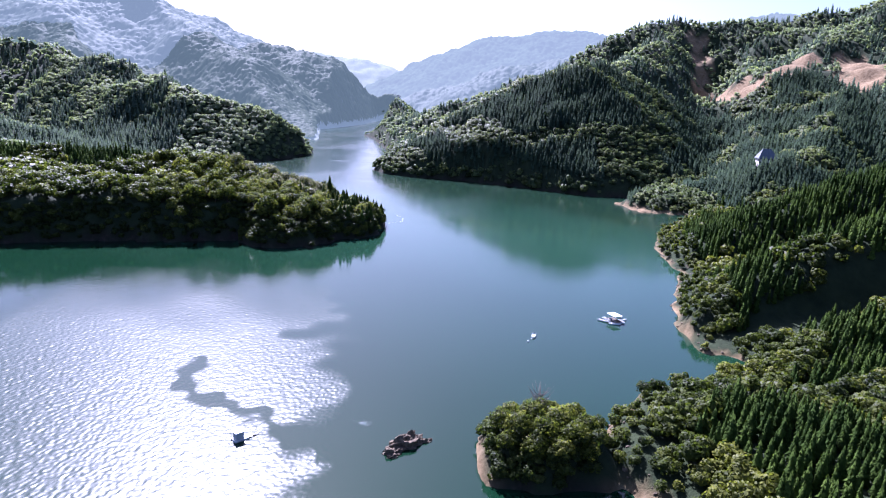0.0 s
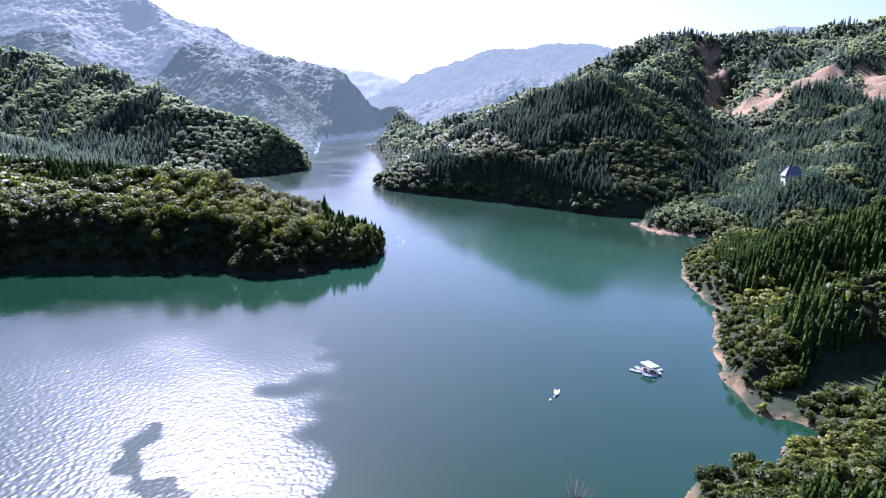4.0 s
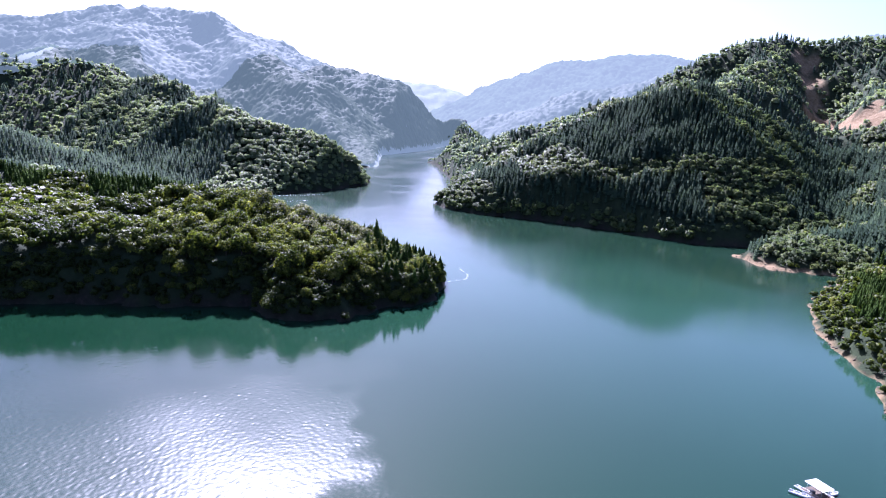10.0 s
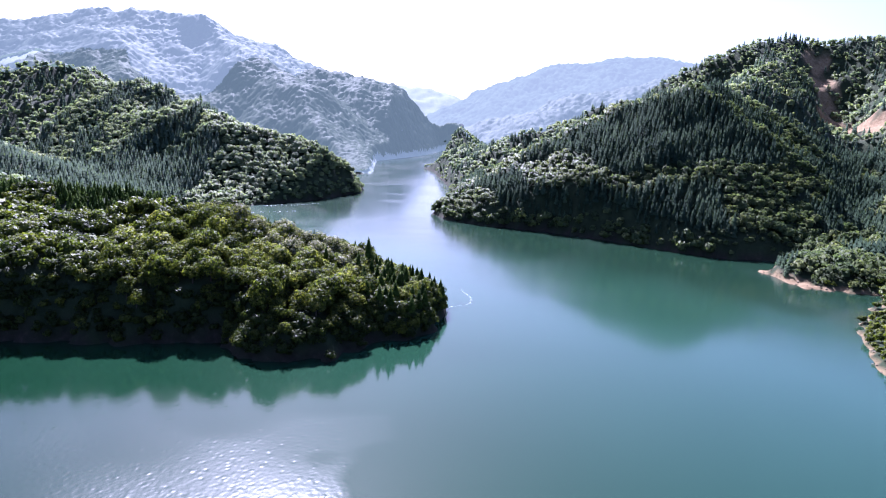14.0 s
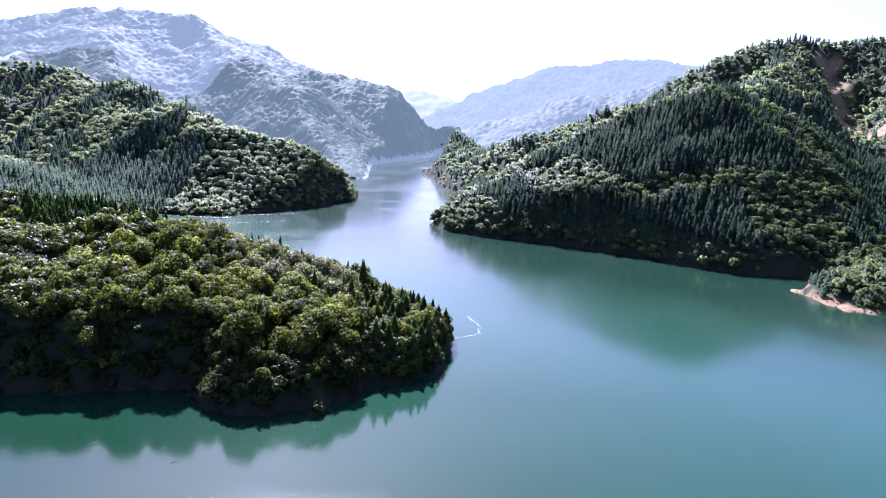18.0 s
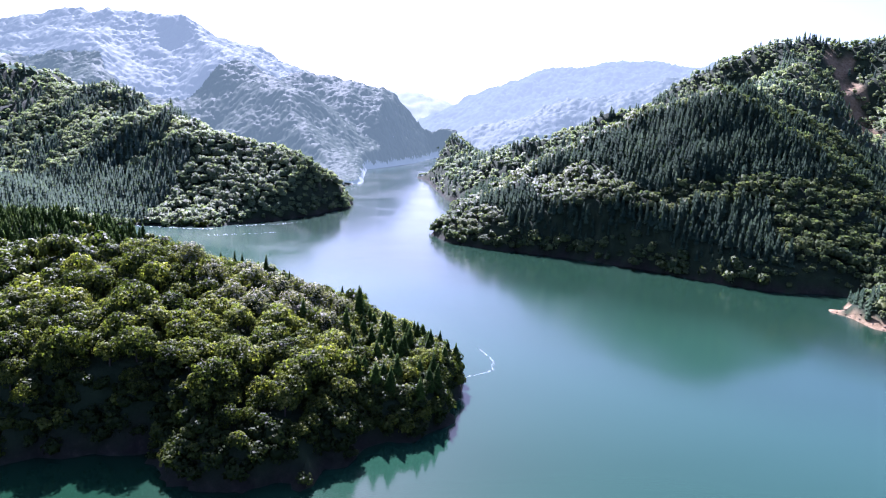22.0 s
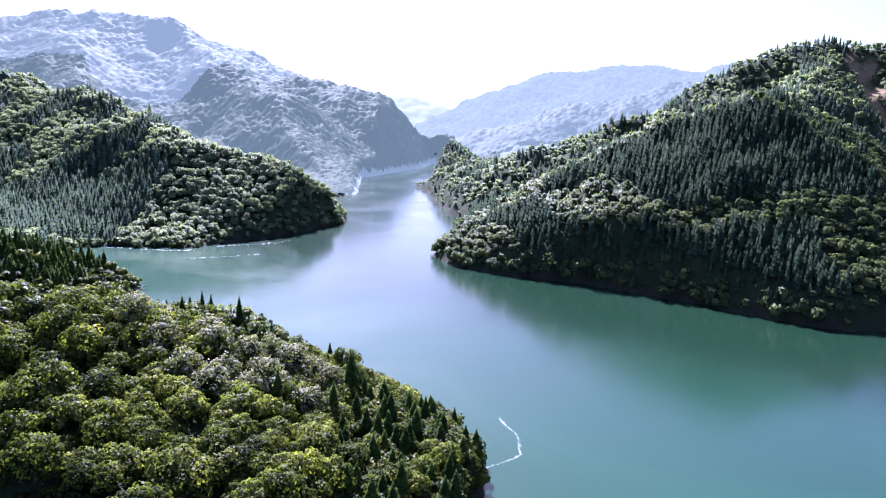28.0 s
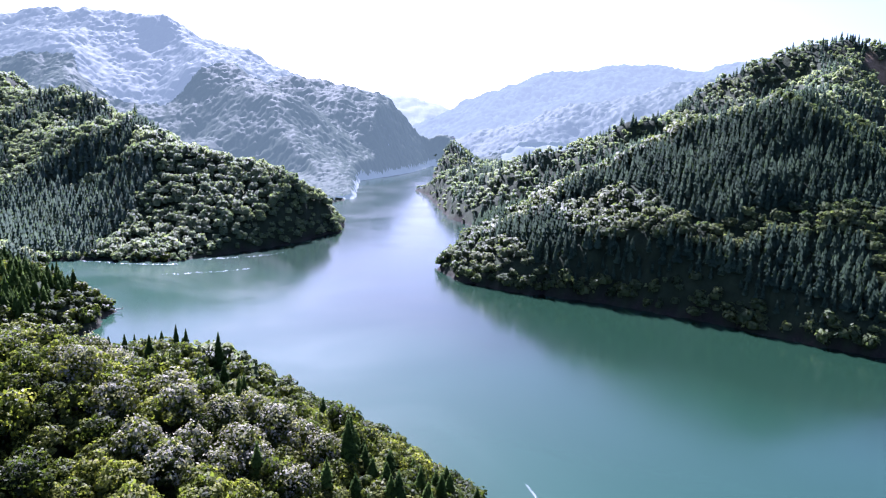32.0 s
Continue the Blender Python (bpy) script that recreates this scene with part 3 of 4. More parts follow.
def merged(shapes, x, y, z, scale, tints, gen):
    """One mesh of many trees; shapes are (verts, faces) picked in turn."""
    vs, fs, ts, ns, base = [], [], [], [], 0
    pick = gen.integers(0, len(shapes), len(x))
    for k, (v, f, nv) in enumerate(shapes):
        m = np.where(pick == k)[0]
        if not len(m):
            continue
        a = gen.uniform(0, 6.283, len(m))
        c, s = np.cos(a)[:, None], np.sin(a)[:, None]
        wide, high = (scale[m] * gen.uniform(0.85, 1.15, len(m)))[:, None], (scale[m] * gen.uniform(0.85, 1.2, len(m)))[:, None]
        px = (v[None, :, 0] * c - v[None, :, 1] * s) * wide + x[m, None]
        py = (v[None, :, 0] * s + v[None, :, 1] * c) * wide + y[m, None]
        pz = v[None, :, 2] * high + z[m, None]
        vs.append(np.stack([px, py, pz], -1).reshape(-1, 3))
        fs.append((f[None] + (np.arange(len(m)) * len(v))[:, None, None]).reshape(-1, f.shape[1]) + base)
        ts.append(np.repeat(tints[m], len(v)))
        ns.append(np.stack([nv[None, :, 0] * c - nv[None, :, 1] * s, nv[None, :, 0] * s + nv[None, :, 1] * c, nv[None, :, 2] + 0 * c], -1).reshape(-1, 3))
        base += len(m) * len(v)
    return np.concatenate(vs), np.concatenate(fs), np.concatenate(ts), np.concatenate(ns)


BROAD_MID = [broad_crown(s, 7, 9, 0.95, upward=0.15) for s in range(5)]
CEDAR_MID = [cedar_crown(40 + s, 7, 6, 8.4, 2.5) for s in range(4)]
BROAD_SEMI = [broad_crown(10 + s, 9, 18, 0.52, upward=0.15) for s in range(4)]
BROAD_FINE = [broad_crown(20 + s, 10, 24, 0.50, upward=0.15) for s in range(4)]
CEDAR_FAR = [cedar_crown(50 + s, 5, 5, 8.4, 2.2) for s in range(4)]
CEDAR_FINE = [cedar_crown(30 + s, 10, 7, 8.2, 1.75) for s in range(4)]
CEDAR_SLIM = [cedar_crown(55 + s, 6, 5, 8.4, 1.7) for s in range(4)]
BROAD_FAR3 = [broad_crown(90 + s, 8, 9, 0.78) for s in range(4)]
BROAD_FAR = [broad_crown(60 + s, 5, 6, 1.15) for s in range(4)]


def woods(name, label, x0, x1, y0, y1, step, broad, cedar, size, seed, lift=2.2, skip=None, mats=(leaf_wood, needle_wood), soft=0.0, close=1.0):
    gen = np.random.default_rng(seed)
    x, y, h, d = scatter(x0, x1, y0, y1, step, seed)
    if skip is not None:
        k = ~skip(x, y)
        x, y, h, d = x[k], y[k], h[k], d[k]
    c = is_cedar(x, y, h, d)
    if close < 1:  # plantations stand closer than the mixed wood
        x, y, h, d = x[~c], y[~c], h[~c], d[~c]
        x2, y2, h2, d2 = scatter(x0, x1, y0, y1, step * close, seed + 50)
        k = is_cedar(x2, y2, h2, d2)
        if skip is not None:
            k &= ~skip(x2, y2)
        c = np.concatenate([np.zeros(len(x), bool), np.ones(k.sum(), bool)])
        x, y, h, d = np.concatenate([x, x2[k]]), np.concatenate([y, y2[k]]), np.concatenate([h, h2[k]]), np.concatenate([d, d2[k]])
    tint = np.clip(0.45 + 0.3 * waves(x, y, 50, seed + 1) + gen.normal(0, 0.22, len(x)), 0, 1)
    edge = np.clip(d / 12, 0.62, 1.0)
    for kind, m, shapes, mat, up in (("broadleaf", ~c, broad, mats[0], lift), ("cedar", c, cedar, mats[1], 0.2)):
        if m.sum() == 0:
            continue
        sc = size * gen.uniform(0.75, 1.2, m.sum()) * edge[m]
        v, f, t, nv = merged(shapes, x[m], y[m], h[m] + up * sc - 0.5, sc, tint[m], gen)
        if soft:  # a closed canopy far off shades like the slope it covers
            sx = (ground_at(v[:, 0] + 12, v[:, 1]) - ground_at(v[:, 0] - 12, v[:, 1])) / 24
            sy = (ground_at(v[:, 0], v[:, 1] + 12) - ground_at(v[:, 0], v[:, 1] - 12)) / 24
            nv = unit((1 - soft) * nv + soft * unit(np.stack([-sx, -sy, np.ones_like(sx)], -1)))
        ob = new(f"{kind}_wood_{name}", mesh_from(f"{kind}_wood_{name}", v, f, mat, False, nv, tint=t))
        tagged(ob, f"{kind} trees {label}", "woodland", kind="stuff")


def near_headland(x, y):
    return (x > -140) & (y > 250) & (y < 430)


def house_plot(x, y):
    return np.hypot(x - 269, y - 477) < 9


def in_gully(x, y):
    return edge_distance(x, y - 4, GULLY + GULLY[::-1]) < np.where(x > 116, 8, 3)


woods("headland", "on the near headland", -260, -20, 200, 460, 5.0, BROAD_SEMI, CEDAR_MID, 1.1, 101, skip=near_headland)
woods("shore_slope", "on the slope above the islet", 40, 150, 20, 185, 3.7, BROAD_FINE, CEDAR_FINE, 0.85, 110, skip=in_gully, close=0.72)
woods("east", "on the slope by the boats", 40, 300, 0, 420, 4.6, BROAD_MID, CEDAR_SLIM, 0.9, 102, skip=lambda x, y: ((x < 150) & (y < 185)) | in_gully(x, y), close=0.65)
woods("south_shore", "on the near shore", 58, 210, -150, 20, 6.0, BROAD_FAR, CEDAR_FAR, 1.15, 113)
woods("west_shore", "on the shore west of the headland", -430, -260, 160, 440, 6.5, BROAD_FAR, CEDAR_FAR, 1.2, 115)
woods("inlet", "round the inlet", -430, -170, 440, 560, 4.8, BROAD_MID, CEDAR_MID, 0.95, 103)
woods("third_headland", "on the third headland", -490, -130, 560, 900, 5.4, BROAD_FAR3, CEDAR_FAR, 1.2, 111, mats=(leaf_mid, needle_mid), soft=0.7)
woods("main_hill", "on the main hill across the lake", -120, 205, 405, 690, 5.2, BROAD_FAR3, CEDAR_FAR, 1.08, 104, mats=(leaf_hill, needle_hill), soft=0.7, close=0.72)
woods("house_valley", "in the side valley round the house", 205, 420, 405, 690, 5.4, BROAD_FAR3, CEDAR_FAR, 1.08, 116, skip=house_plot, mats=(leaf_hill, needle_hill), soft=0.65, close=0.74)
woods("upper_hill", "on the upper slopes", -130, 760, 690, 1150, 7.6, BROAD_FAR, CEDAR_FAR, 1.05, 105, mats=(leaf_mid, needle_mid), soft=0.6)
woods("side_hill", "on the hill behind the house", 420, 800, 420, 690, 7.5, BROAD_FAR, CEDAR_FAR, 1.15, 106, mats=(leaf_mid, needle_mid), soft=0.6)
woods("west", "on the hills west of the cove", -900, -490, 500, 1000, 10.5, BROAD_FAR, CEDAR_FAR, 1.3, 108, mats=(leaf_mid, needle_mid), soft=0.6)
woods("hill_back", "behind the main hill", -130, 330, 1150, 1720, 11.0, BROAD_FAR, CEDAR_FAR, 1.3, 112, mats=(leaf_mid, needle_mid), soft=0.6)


def canopy(name, label, x0, x1, y0, y1, step, cell, high, mat, seed, where=None):
    """A closed forest canopy far off: crown beside crown over the slope."""
    gen = np.random.default_rng(seed)
    x, y = np.meshgrid(np.arange(x0, x1, step), np.arange(y0, y1, step))
    x, y = x + gen.uniform(-0.25, 0.25, x.shape) * step, y + gen.uniform(-0.25, 0.25, y.shape) * step
    nx_, ny_ = int((x1 - x0) / cell) + 4, int((y1 - y0) / cell) + 4
    jx, jy, tall, tint = gen.random((ny_, nx_)), gen.random((ny_, nx_)), gen.uniform(0.55, 1.15, (ny_, nx_)), gen.random((ny_, nx_))
    ci, cj = ((x - x0) / cell).astype(int) + 1, ((y - y0) / cell).astype(int) + 1
    top, pick = np.zeros(x.shape), np.zeros(x.shape)
    for di in (-1, 0, 1):
        for dj in (-1, 0, 1):
            i, j = np.clip(ci + di, 0, nx_ - 1), np.clip(cj + dj, 0, ny_ - 1)
            q = np.hypot(x - x0 - (i - 1 + jx[j, i]) * cell, y - y0 - (j - 1 + jy[j, i]) * cell) / (0.72 * cell)
            dome = high * tall[j, i] * np.sqrt(np.clip(1 - q * q, 0, 1))
            pick = np.where(dome > top, tint[j, i], pick)
            top = np.maximum(top, dome)
    d = inland(x, y)
    z = ground_at(x, y) + 1.0 + top
    n = np.arange(x.size).reshape(x.shape)
    f = np.stack([n[:-1, :-1], n[:-1, 1:], n[1:, 1:], n[1:, :-1]], -1)
    keep = (np.minimum(d[:-1, :-1], d[1:, 1:]) > 2.5) & (z[:-1, :-1] > 2)
    if where is not None:
        keep &= where(x[:-1, :-1], y[:-1, :-1])
    ob = new(f"wood_{name}", mesh_from(f"wood_{name}", np.stack([x, y, z], -1).reshape(-1, 3), f[keep], mat, False, tint=pick))
    tagged(ob, f"mixed woodland {label}", "woodland", kind="stuff")




def in_valley(x, y):
    """The nearer slopes of the upper valley, before the high range."""
    west = (x < -118) | (y > 1712)
    return west & (y + 60 * waves(x, y, 260, 71) < 1280 + 1.5 * np.clip(x + 560, 0, 420))


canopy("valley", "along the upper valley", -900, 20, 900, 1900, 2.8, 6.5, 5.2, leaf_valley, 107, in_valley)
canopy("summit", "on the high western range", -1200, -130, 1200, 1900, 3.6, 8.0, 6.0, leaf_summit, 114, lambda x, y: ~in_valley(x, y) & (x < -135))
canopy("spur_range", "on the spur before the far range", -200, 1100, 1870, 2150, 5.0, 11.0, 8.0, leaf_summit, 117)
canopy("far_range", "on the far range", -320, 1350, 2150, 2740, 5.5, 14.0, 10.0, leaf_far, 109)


def fringe(name, label, x0, x1, y0, y1, step, size, shapes, mat, seed, gaps=-0.9, reach=6.0, fresh=0.35):
    """Low trees and shrubs that hang over the waterline."""
    gen = np.random.default_rng(seed)
    x, y = np.meshgrid(np.arange(x0, x1, step), np.arange(y0, y1, step))
    x, y = (x + gen.uniform(-0.4, 0.4, x.shape) * step).ravel(), (y + gen.uniform(-0.4, 0.4, y.shape) * step).ravel()
    d = inland(x, y)
    k = (d > 0.4) & (d < reach) & (waves(x, y, 31, seed) > gaps)
    x, y = x[k], y[k]
    sc = size * gen.uniform(0.55, 1.15, len(x))
    v, f, t, nv = merged(shapes, x, y, ground_at(x, y) + 0.2 * sc, sc, np.clip(gen.normal(fresh, 0.25, len(x)), 0, 1), gen)
    tagged(new(f"shrubs_{name}", mesh_from(f"shrubs_{name}", v, f, mat, False, nv, tint=t)), f"shrubs and low trees {label}", "shrubs", kind="stuff")


# Tint kept near its darkest below the headland, painting in the cliff's shade.
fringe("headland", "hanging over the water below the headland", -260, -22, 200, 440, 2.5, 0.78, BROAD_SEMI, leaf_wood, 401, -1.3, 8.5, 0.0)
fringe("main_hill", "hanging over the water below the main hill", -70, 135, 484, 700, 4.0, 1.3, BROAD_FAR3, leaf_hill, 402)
fringe("inlet", "along the inlet", -300, -180, 440, 600, 4.0, 0.9, BROAD_FAR3, leaf_wood, 403)
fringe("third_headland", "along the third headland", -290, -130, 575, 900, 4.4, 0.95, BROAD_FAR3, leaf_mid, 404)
fringe("islet", "round the islet", 17, 39, 68, 96, 1.9, 0.62, BROAD_FINE, leaf_wood, 405, -2.0)

# ---- things ----
def part(name, mesh, parent, label=""):
    """One mesh object under a thing or a part."""
    ob = new(name, mesh)
    ob.parent = parent
    return tagged(ob, label) if label else ob


def thing(name, label, category, m, group=""):
    ob = new(name)
    ob.matrix_basis = m
    ob.empty_display_size = 0.5
    return tagged(ob, label, category, group)


def to_mesh(name, bm, material, smooth=False):
    me = bpy.data.meshes.new(name)
    bm.to_mesh(me)
    bm.free()
    me.materials.append(material)
    if smooth:
        me.polygons.foreach_set("use_smooth", np.ones(len(me.polygons), bool))
    return me


def tube(bm, points, radii, sides=6):
    """A tapered tube through the points."""
    rings = []
    for k, (p, r) in enumerate(zip(points, radii)):
        a, b = Vector(points[max(k - 1, 0)]), Vector(points[min(k + 1, len(points) - 1)])
        q = (b - a).to_track_quat("Z", "Y")
        rings.append([bm.verts.new(Vector(p) + q @ Vector((math.cos(s * 6.2832 / sides) * r, math.sin(s * 6.2832 / sides) * r, 0))) for s in range(sides)])
    for r0, r1 in zip(rings, rings[1:]):
        for s in range(sides):
            bm.faces.new((r0[s], r0[(s + 1) % sides], r1[(s + 1) % sides], r1[s]))
    bm.faces.new(rings[0][::-1])
    bm.faces.new(rings[-1])


def block(bm, centre, size, bevel=0.03, turn=0.0):
    """A box with worn edges."""
    m = Matrix.Translation(centre) @ Matrix.Rotation(turn, 4, "Z") @ Matrix.Diagonal((*size, 1))
    made = bmesh.ops.create_cube(bm, size=1.0, matrix=m)
    edges = list({e for v in made["verts"] for e in v.link_edges})
    if bevel:
        bmesh.ops.bevel(bm, geom=edges, offset=bevel, segments=1, affect="EDGES")


def box_mesh(name, centre, size, material, bevel=0.03):
    bm = bmesh.new()
    block(bm, centre, size, bevel)
    return to_mesh(name, bm, material)


# Near trees, each a thing with a trunk and a crown.
def trunk_mesh(seed, tall, r):
    gen = random.Random(seed)
    bm = bmesh.new()
    lean = (gen.uniform(-0.3, 0.3), gen.uniform(-0.3, 0.3))
    tube(bm, [(0, 0, -1.2), (lean[0] * 0.4, lean[1] * 0.4, tall * 0.5), (lean[0], lean[1], tall)], [r * 1.3, r, r * 0.45])
    for k in range(5):
        a, z = k * 2.4 + gen.uniform(-0.3, 0.3), tall * gen.uniform(0.45, 0.8)
        reach = tall * gen.uniform(0.3, 0.45)
        tube(bm, [(lean[0] * 0.5, lean[1] * 0.5, z), (math.cos(a) * reach * 0.5, math.sin(a) * reach * 0.5, z + reach * 0.45), (math.cos(a) * reach, math.sin(a) * reach, z + reach * 0.7)], [r * 0.45, r * 0.3, r * 0.12], 5)
    return to_mesh("trunk", bm, bark, True)


def lobed_crown(seed, lobes, per_lobe, size, radius, tall, up, core=True):
    """A domed crown of rounded lobes, uneven, with gaps between them."""
    gen = np.random.default_rng(seed)
    cs, ns, tones = [], [], []
    for k in range(lobes):
        t = (k + 0.5) / lobes
        a = k * 2.39996 + gen.uniform(-0.35, 0.35)
        ring = math.sqrt(1 - (1 - t) ** 2 * 0.98) * radius * gen.uniform(0.66, 0.95)
        z = up + tall * (1 - t) * gen.uniform(0.80, 1.1)
        r = radius * gen.uniform(0.18, 0.36)
        tones.append(np.full(per_lobe * 4, gen.random()))
        d = unit(gen.normal(0, 1, (per_lobe, 3)) + (0.3 * math.cos(a), 0.3 * math.sin(a), 0.2))
        cs.append(np.array([math.cos(a) * ring, math.sin(a) * ring, z]) + d * r * (1.1, 1.1, 0.75) * gen.uniform(0.72, 1.08, (per_lobe, 1)))
        ns.append(d)
    v, f = cards(np.concatenate(cs), np.concatenate(ns), size, gen)
    nv = rounded(v, np.concatenate(ns), (0, 0, up + tall * 0.5), (radius, radius, tall))
    if not core:
        return v, f, nv, np.concatenate(tones)
    rings = [(math.cos(s * 1.0472) * r * radius, math.sin(s * 1.0472) * r * radius, up + z * tall) for r, z in ((0.42, 0.05), (0.62, 0.35), (0.34, 0.72)) for s in range(6)]
    side = [(k * 6 + s, k * 6 + (s + 1) % 6, k * 6 + 6 + (s + 1) % 6, k * 6 + 6 + s) for k in range(2) for s in range(6)] + [(12, 13, 14, 15), (12, 15, 16, 17), (3, 2, 1, 0), (5, 4, 3, 0)]
    core = np.array(rings)
    # The core carries the darkest tone, so the crown's inner shade is in its colour.
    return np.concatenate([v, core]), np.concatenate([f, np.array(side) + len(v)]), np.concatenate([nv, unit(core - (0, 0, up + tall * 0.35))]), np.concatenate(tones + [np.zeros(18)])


def crown_mesh(name, shape, material):
    tones = {"tone": shape[3]} if len(shape) > 3 else {}
    return mesh_from(name, shape[0], shape[1], material, False, shape[2], **tones)


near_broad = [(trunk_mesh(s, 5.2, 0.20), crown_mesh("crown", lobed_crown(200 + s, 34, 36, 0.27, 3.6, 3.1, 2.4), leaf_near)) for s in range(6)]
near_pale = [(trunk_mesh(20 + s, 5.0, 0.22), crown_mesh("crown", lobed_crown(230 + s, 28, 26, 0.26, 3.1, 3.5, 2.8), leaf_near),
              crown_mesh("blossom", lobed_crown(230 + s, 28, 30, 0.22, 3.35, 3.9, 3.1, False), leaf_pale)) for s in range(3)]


def cedar_pair(seed, tall, radius, tiers, sides):
    bm = bmesh.new()
    tube(bm, [(0, 0, -1.0), (0, 0, tall * 0.5), (0, 0, tall * 0.96)], [0.24, 0.14, 0.03])
    return to_mesh("trunk", bm, bark, True), crown_mesh("crown", cedar_crown(seed, tiers, sides, tall, radius), needle_near)


near_cedar = [cedar_pair(250 + s, 9.5 + s, 2.1, 22, 11) for s in range(3)]
near_cypress = [cedar_pair(260 + s, 7.0 + 0.6 * s, 2.3, 15, 11) for s in range(3)]


def plant(name, label, meshes, x, y, size, group, high=1.0):
    z = float(ground_at(np.array([x]), np.array([y]))[0])
    tree = thing(name, label, "tree", pose(x, y, z, 0, 0, random.uniform(0, 360)), group)
    tree.scale = (size, size, size * high)
    for mesh in meshes:
        part(mesh.name.split(".")[0], mesh, tree)
    return tree


random.seed(7)
CEDARS = [(-140, 407), (-138, 409), (-135, 408), (-132, 410), (-130, 410), (-126, 411), (-124, 411), (-122, 409), (-110, 404), (-104, 393), (-99, 365), (-100, 373), (-98, 375), (-97, 371),
          (-94, 369), (-92, 372), (-90, 370), (-104, 377), (-70, 367), (-68, 369), (-60, 346), (-62, 336), (-132, 385), (-119, 387), (-116, 386), (-123, 389), (-76, 338)]
PALE = [(-127, 371), (-120, 369), (-115, 344), (-99, 351), (-88, 350), (-81, 344), (-82, 337), (-90, 338), (-76, 341), (-96, 333), (-67, 337), (-76, 353), (-88, 326), (-66, 346), (-83, 356), (-94, 345), (-71, 349), (-106, 340), (-118, 362)]
taken = []
for x, y in CEDARS:
    plant("cedar_tree", "slender dark green cedar above the broadleaf crowns", random.choice(near_cedar), x, y, random.uniform(0.95, 1.2), "cedars on the headland", random.uniform(0.8, 1.0))
    taken.append((x, y, 2.2))
plant("cedar_tree", "broad dark cedar standing alone at the crest", near_cedar[1], -60, 349, 1.15, "cedars on the headland")
for x, y in PALE:
    plant("flowering_tree", "broadleaf tree with pale cream blossom on its crown", random.choice(near_pale), x + random.uniform(-1, 1), y + random.uniform(-1, 1), random.uniform(1.15, 1.4), "flowering trees on the headland")
    taken.append((x, y, 3.0))


def free(x, y):
    return all(math.hypot(x - a, y - b) > r for a, b, r in taken)


hx, hy, hh, hd = scatter(-140, -20, 250, 430, 4.9, 301)
dark_zone = (hx > -60) & (hx < -27) & (hy > 300) & (hy < 354) & (hx + 0.6 * (hy - 300) > -52)
count = 0
rest = []
for x, y, h, d, dark in zip(hx, hy, hh, hd, dark_zone):
    if not free(x, y):
        continue
    if d < 8 and x < -44 and random.random() < 0.10:  # bare rock shows on the cliff
        continue
    if dark and random.random() < 0.75:
        plant("cypress_tree", "dense dark green cypress on the headland tip", random.choice(near_cypress), x, y, random.uniform(0.8, 1.05), "cypresses on the headland tip")
    elif d > 5 and count < 330 and not (x < -126 and y > 395):
        size = random.choice((0.65, 0.8, 0.95, 1.1, 1.35)) * random.uniform(0.9, 1.1) * (0.7 if d < 10 else 1.0)
        plant("broadleaf_tree", "leafy green broadleaf tree on the headland", random.choice(near_broad), x, y, size, "broadleaf trees on the headland", random.uniform(0.9, 1.2))
        count += 1
    else:
        rest.append((x, y, h, d))
ux, uy, uh, ud = scatter(-62, -20, 292, 358, 3.3, 302)  # low growth under the tip's cypresses
rest = np.array(rest + [(a, b, c - 0.9, 5.5) for a, b, c, e in zip(ux, uy, uh, ud) if e > 1.2])
gen = np.random.default_rng(9)
v, f, t, nv = merged(BROAD_FINE, rest[:, 0], rest[:, 1], rest[:, 2] + 1.0, 0.95 * np.clip(rest[:, 3] / 10, 0.75, 1.1), gen.uniform(0, 1, len(rest)), gen)
tagged(new("broadleaf_wood_cliff", mesh_from("broadleaf_wood_cliff", v, f, leaf_wood, False, nv, tint=t)), "broadleaf trees clinging to the shaded cliff", "woodland", kind="stuff")
plant("broadleaf_tree", "bright green bush by the foot of the cliff", near_broad[2], -89, 275, 0.62, "broadleaf trees on the headland")
# Islet trees.
for k, (x, y, s) in enumerate([(19.5, 84, 0.8), (22, 88.5, 0.85), (23, 80, 0.95), (26, 85, 1.0), (28, 78, 0.95), (30, 88, 0.95), (32, 83, 1.0), (34.5, 77, 0.9), (36, 87, 0.85), (37.5, 81, 0.85), (25.5, 74.5, 0.8), (41, 84, 0.6), (20, 77, 0.65), (31, 73.5, 0.75), (27, 91, 0.8), (37, 74.5, 0.7), (40, 78, 0.6), (18, 88, 0.55), (33, 91.5, 0.6), (42.5, 80, 0.45)]):
    plant("broadleaf_tree", "round green tree on the small islet", near_broad[k % 6], x, y, s, "trees on the islet")
twig = plain("bare_twigs", (0.22, 0.15, 0.12), 0.9, 0, 0.4, 5)


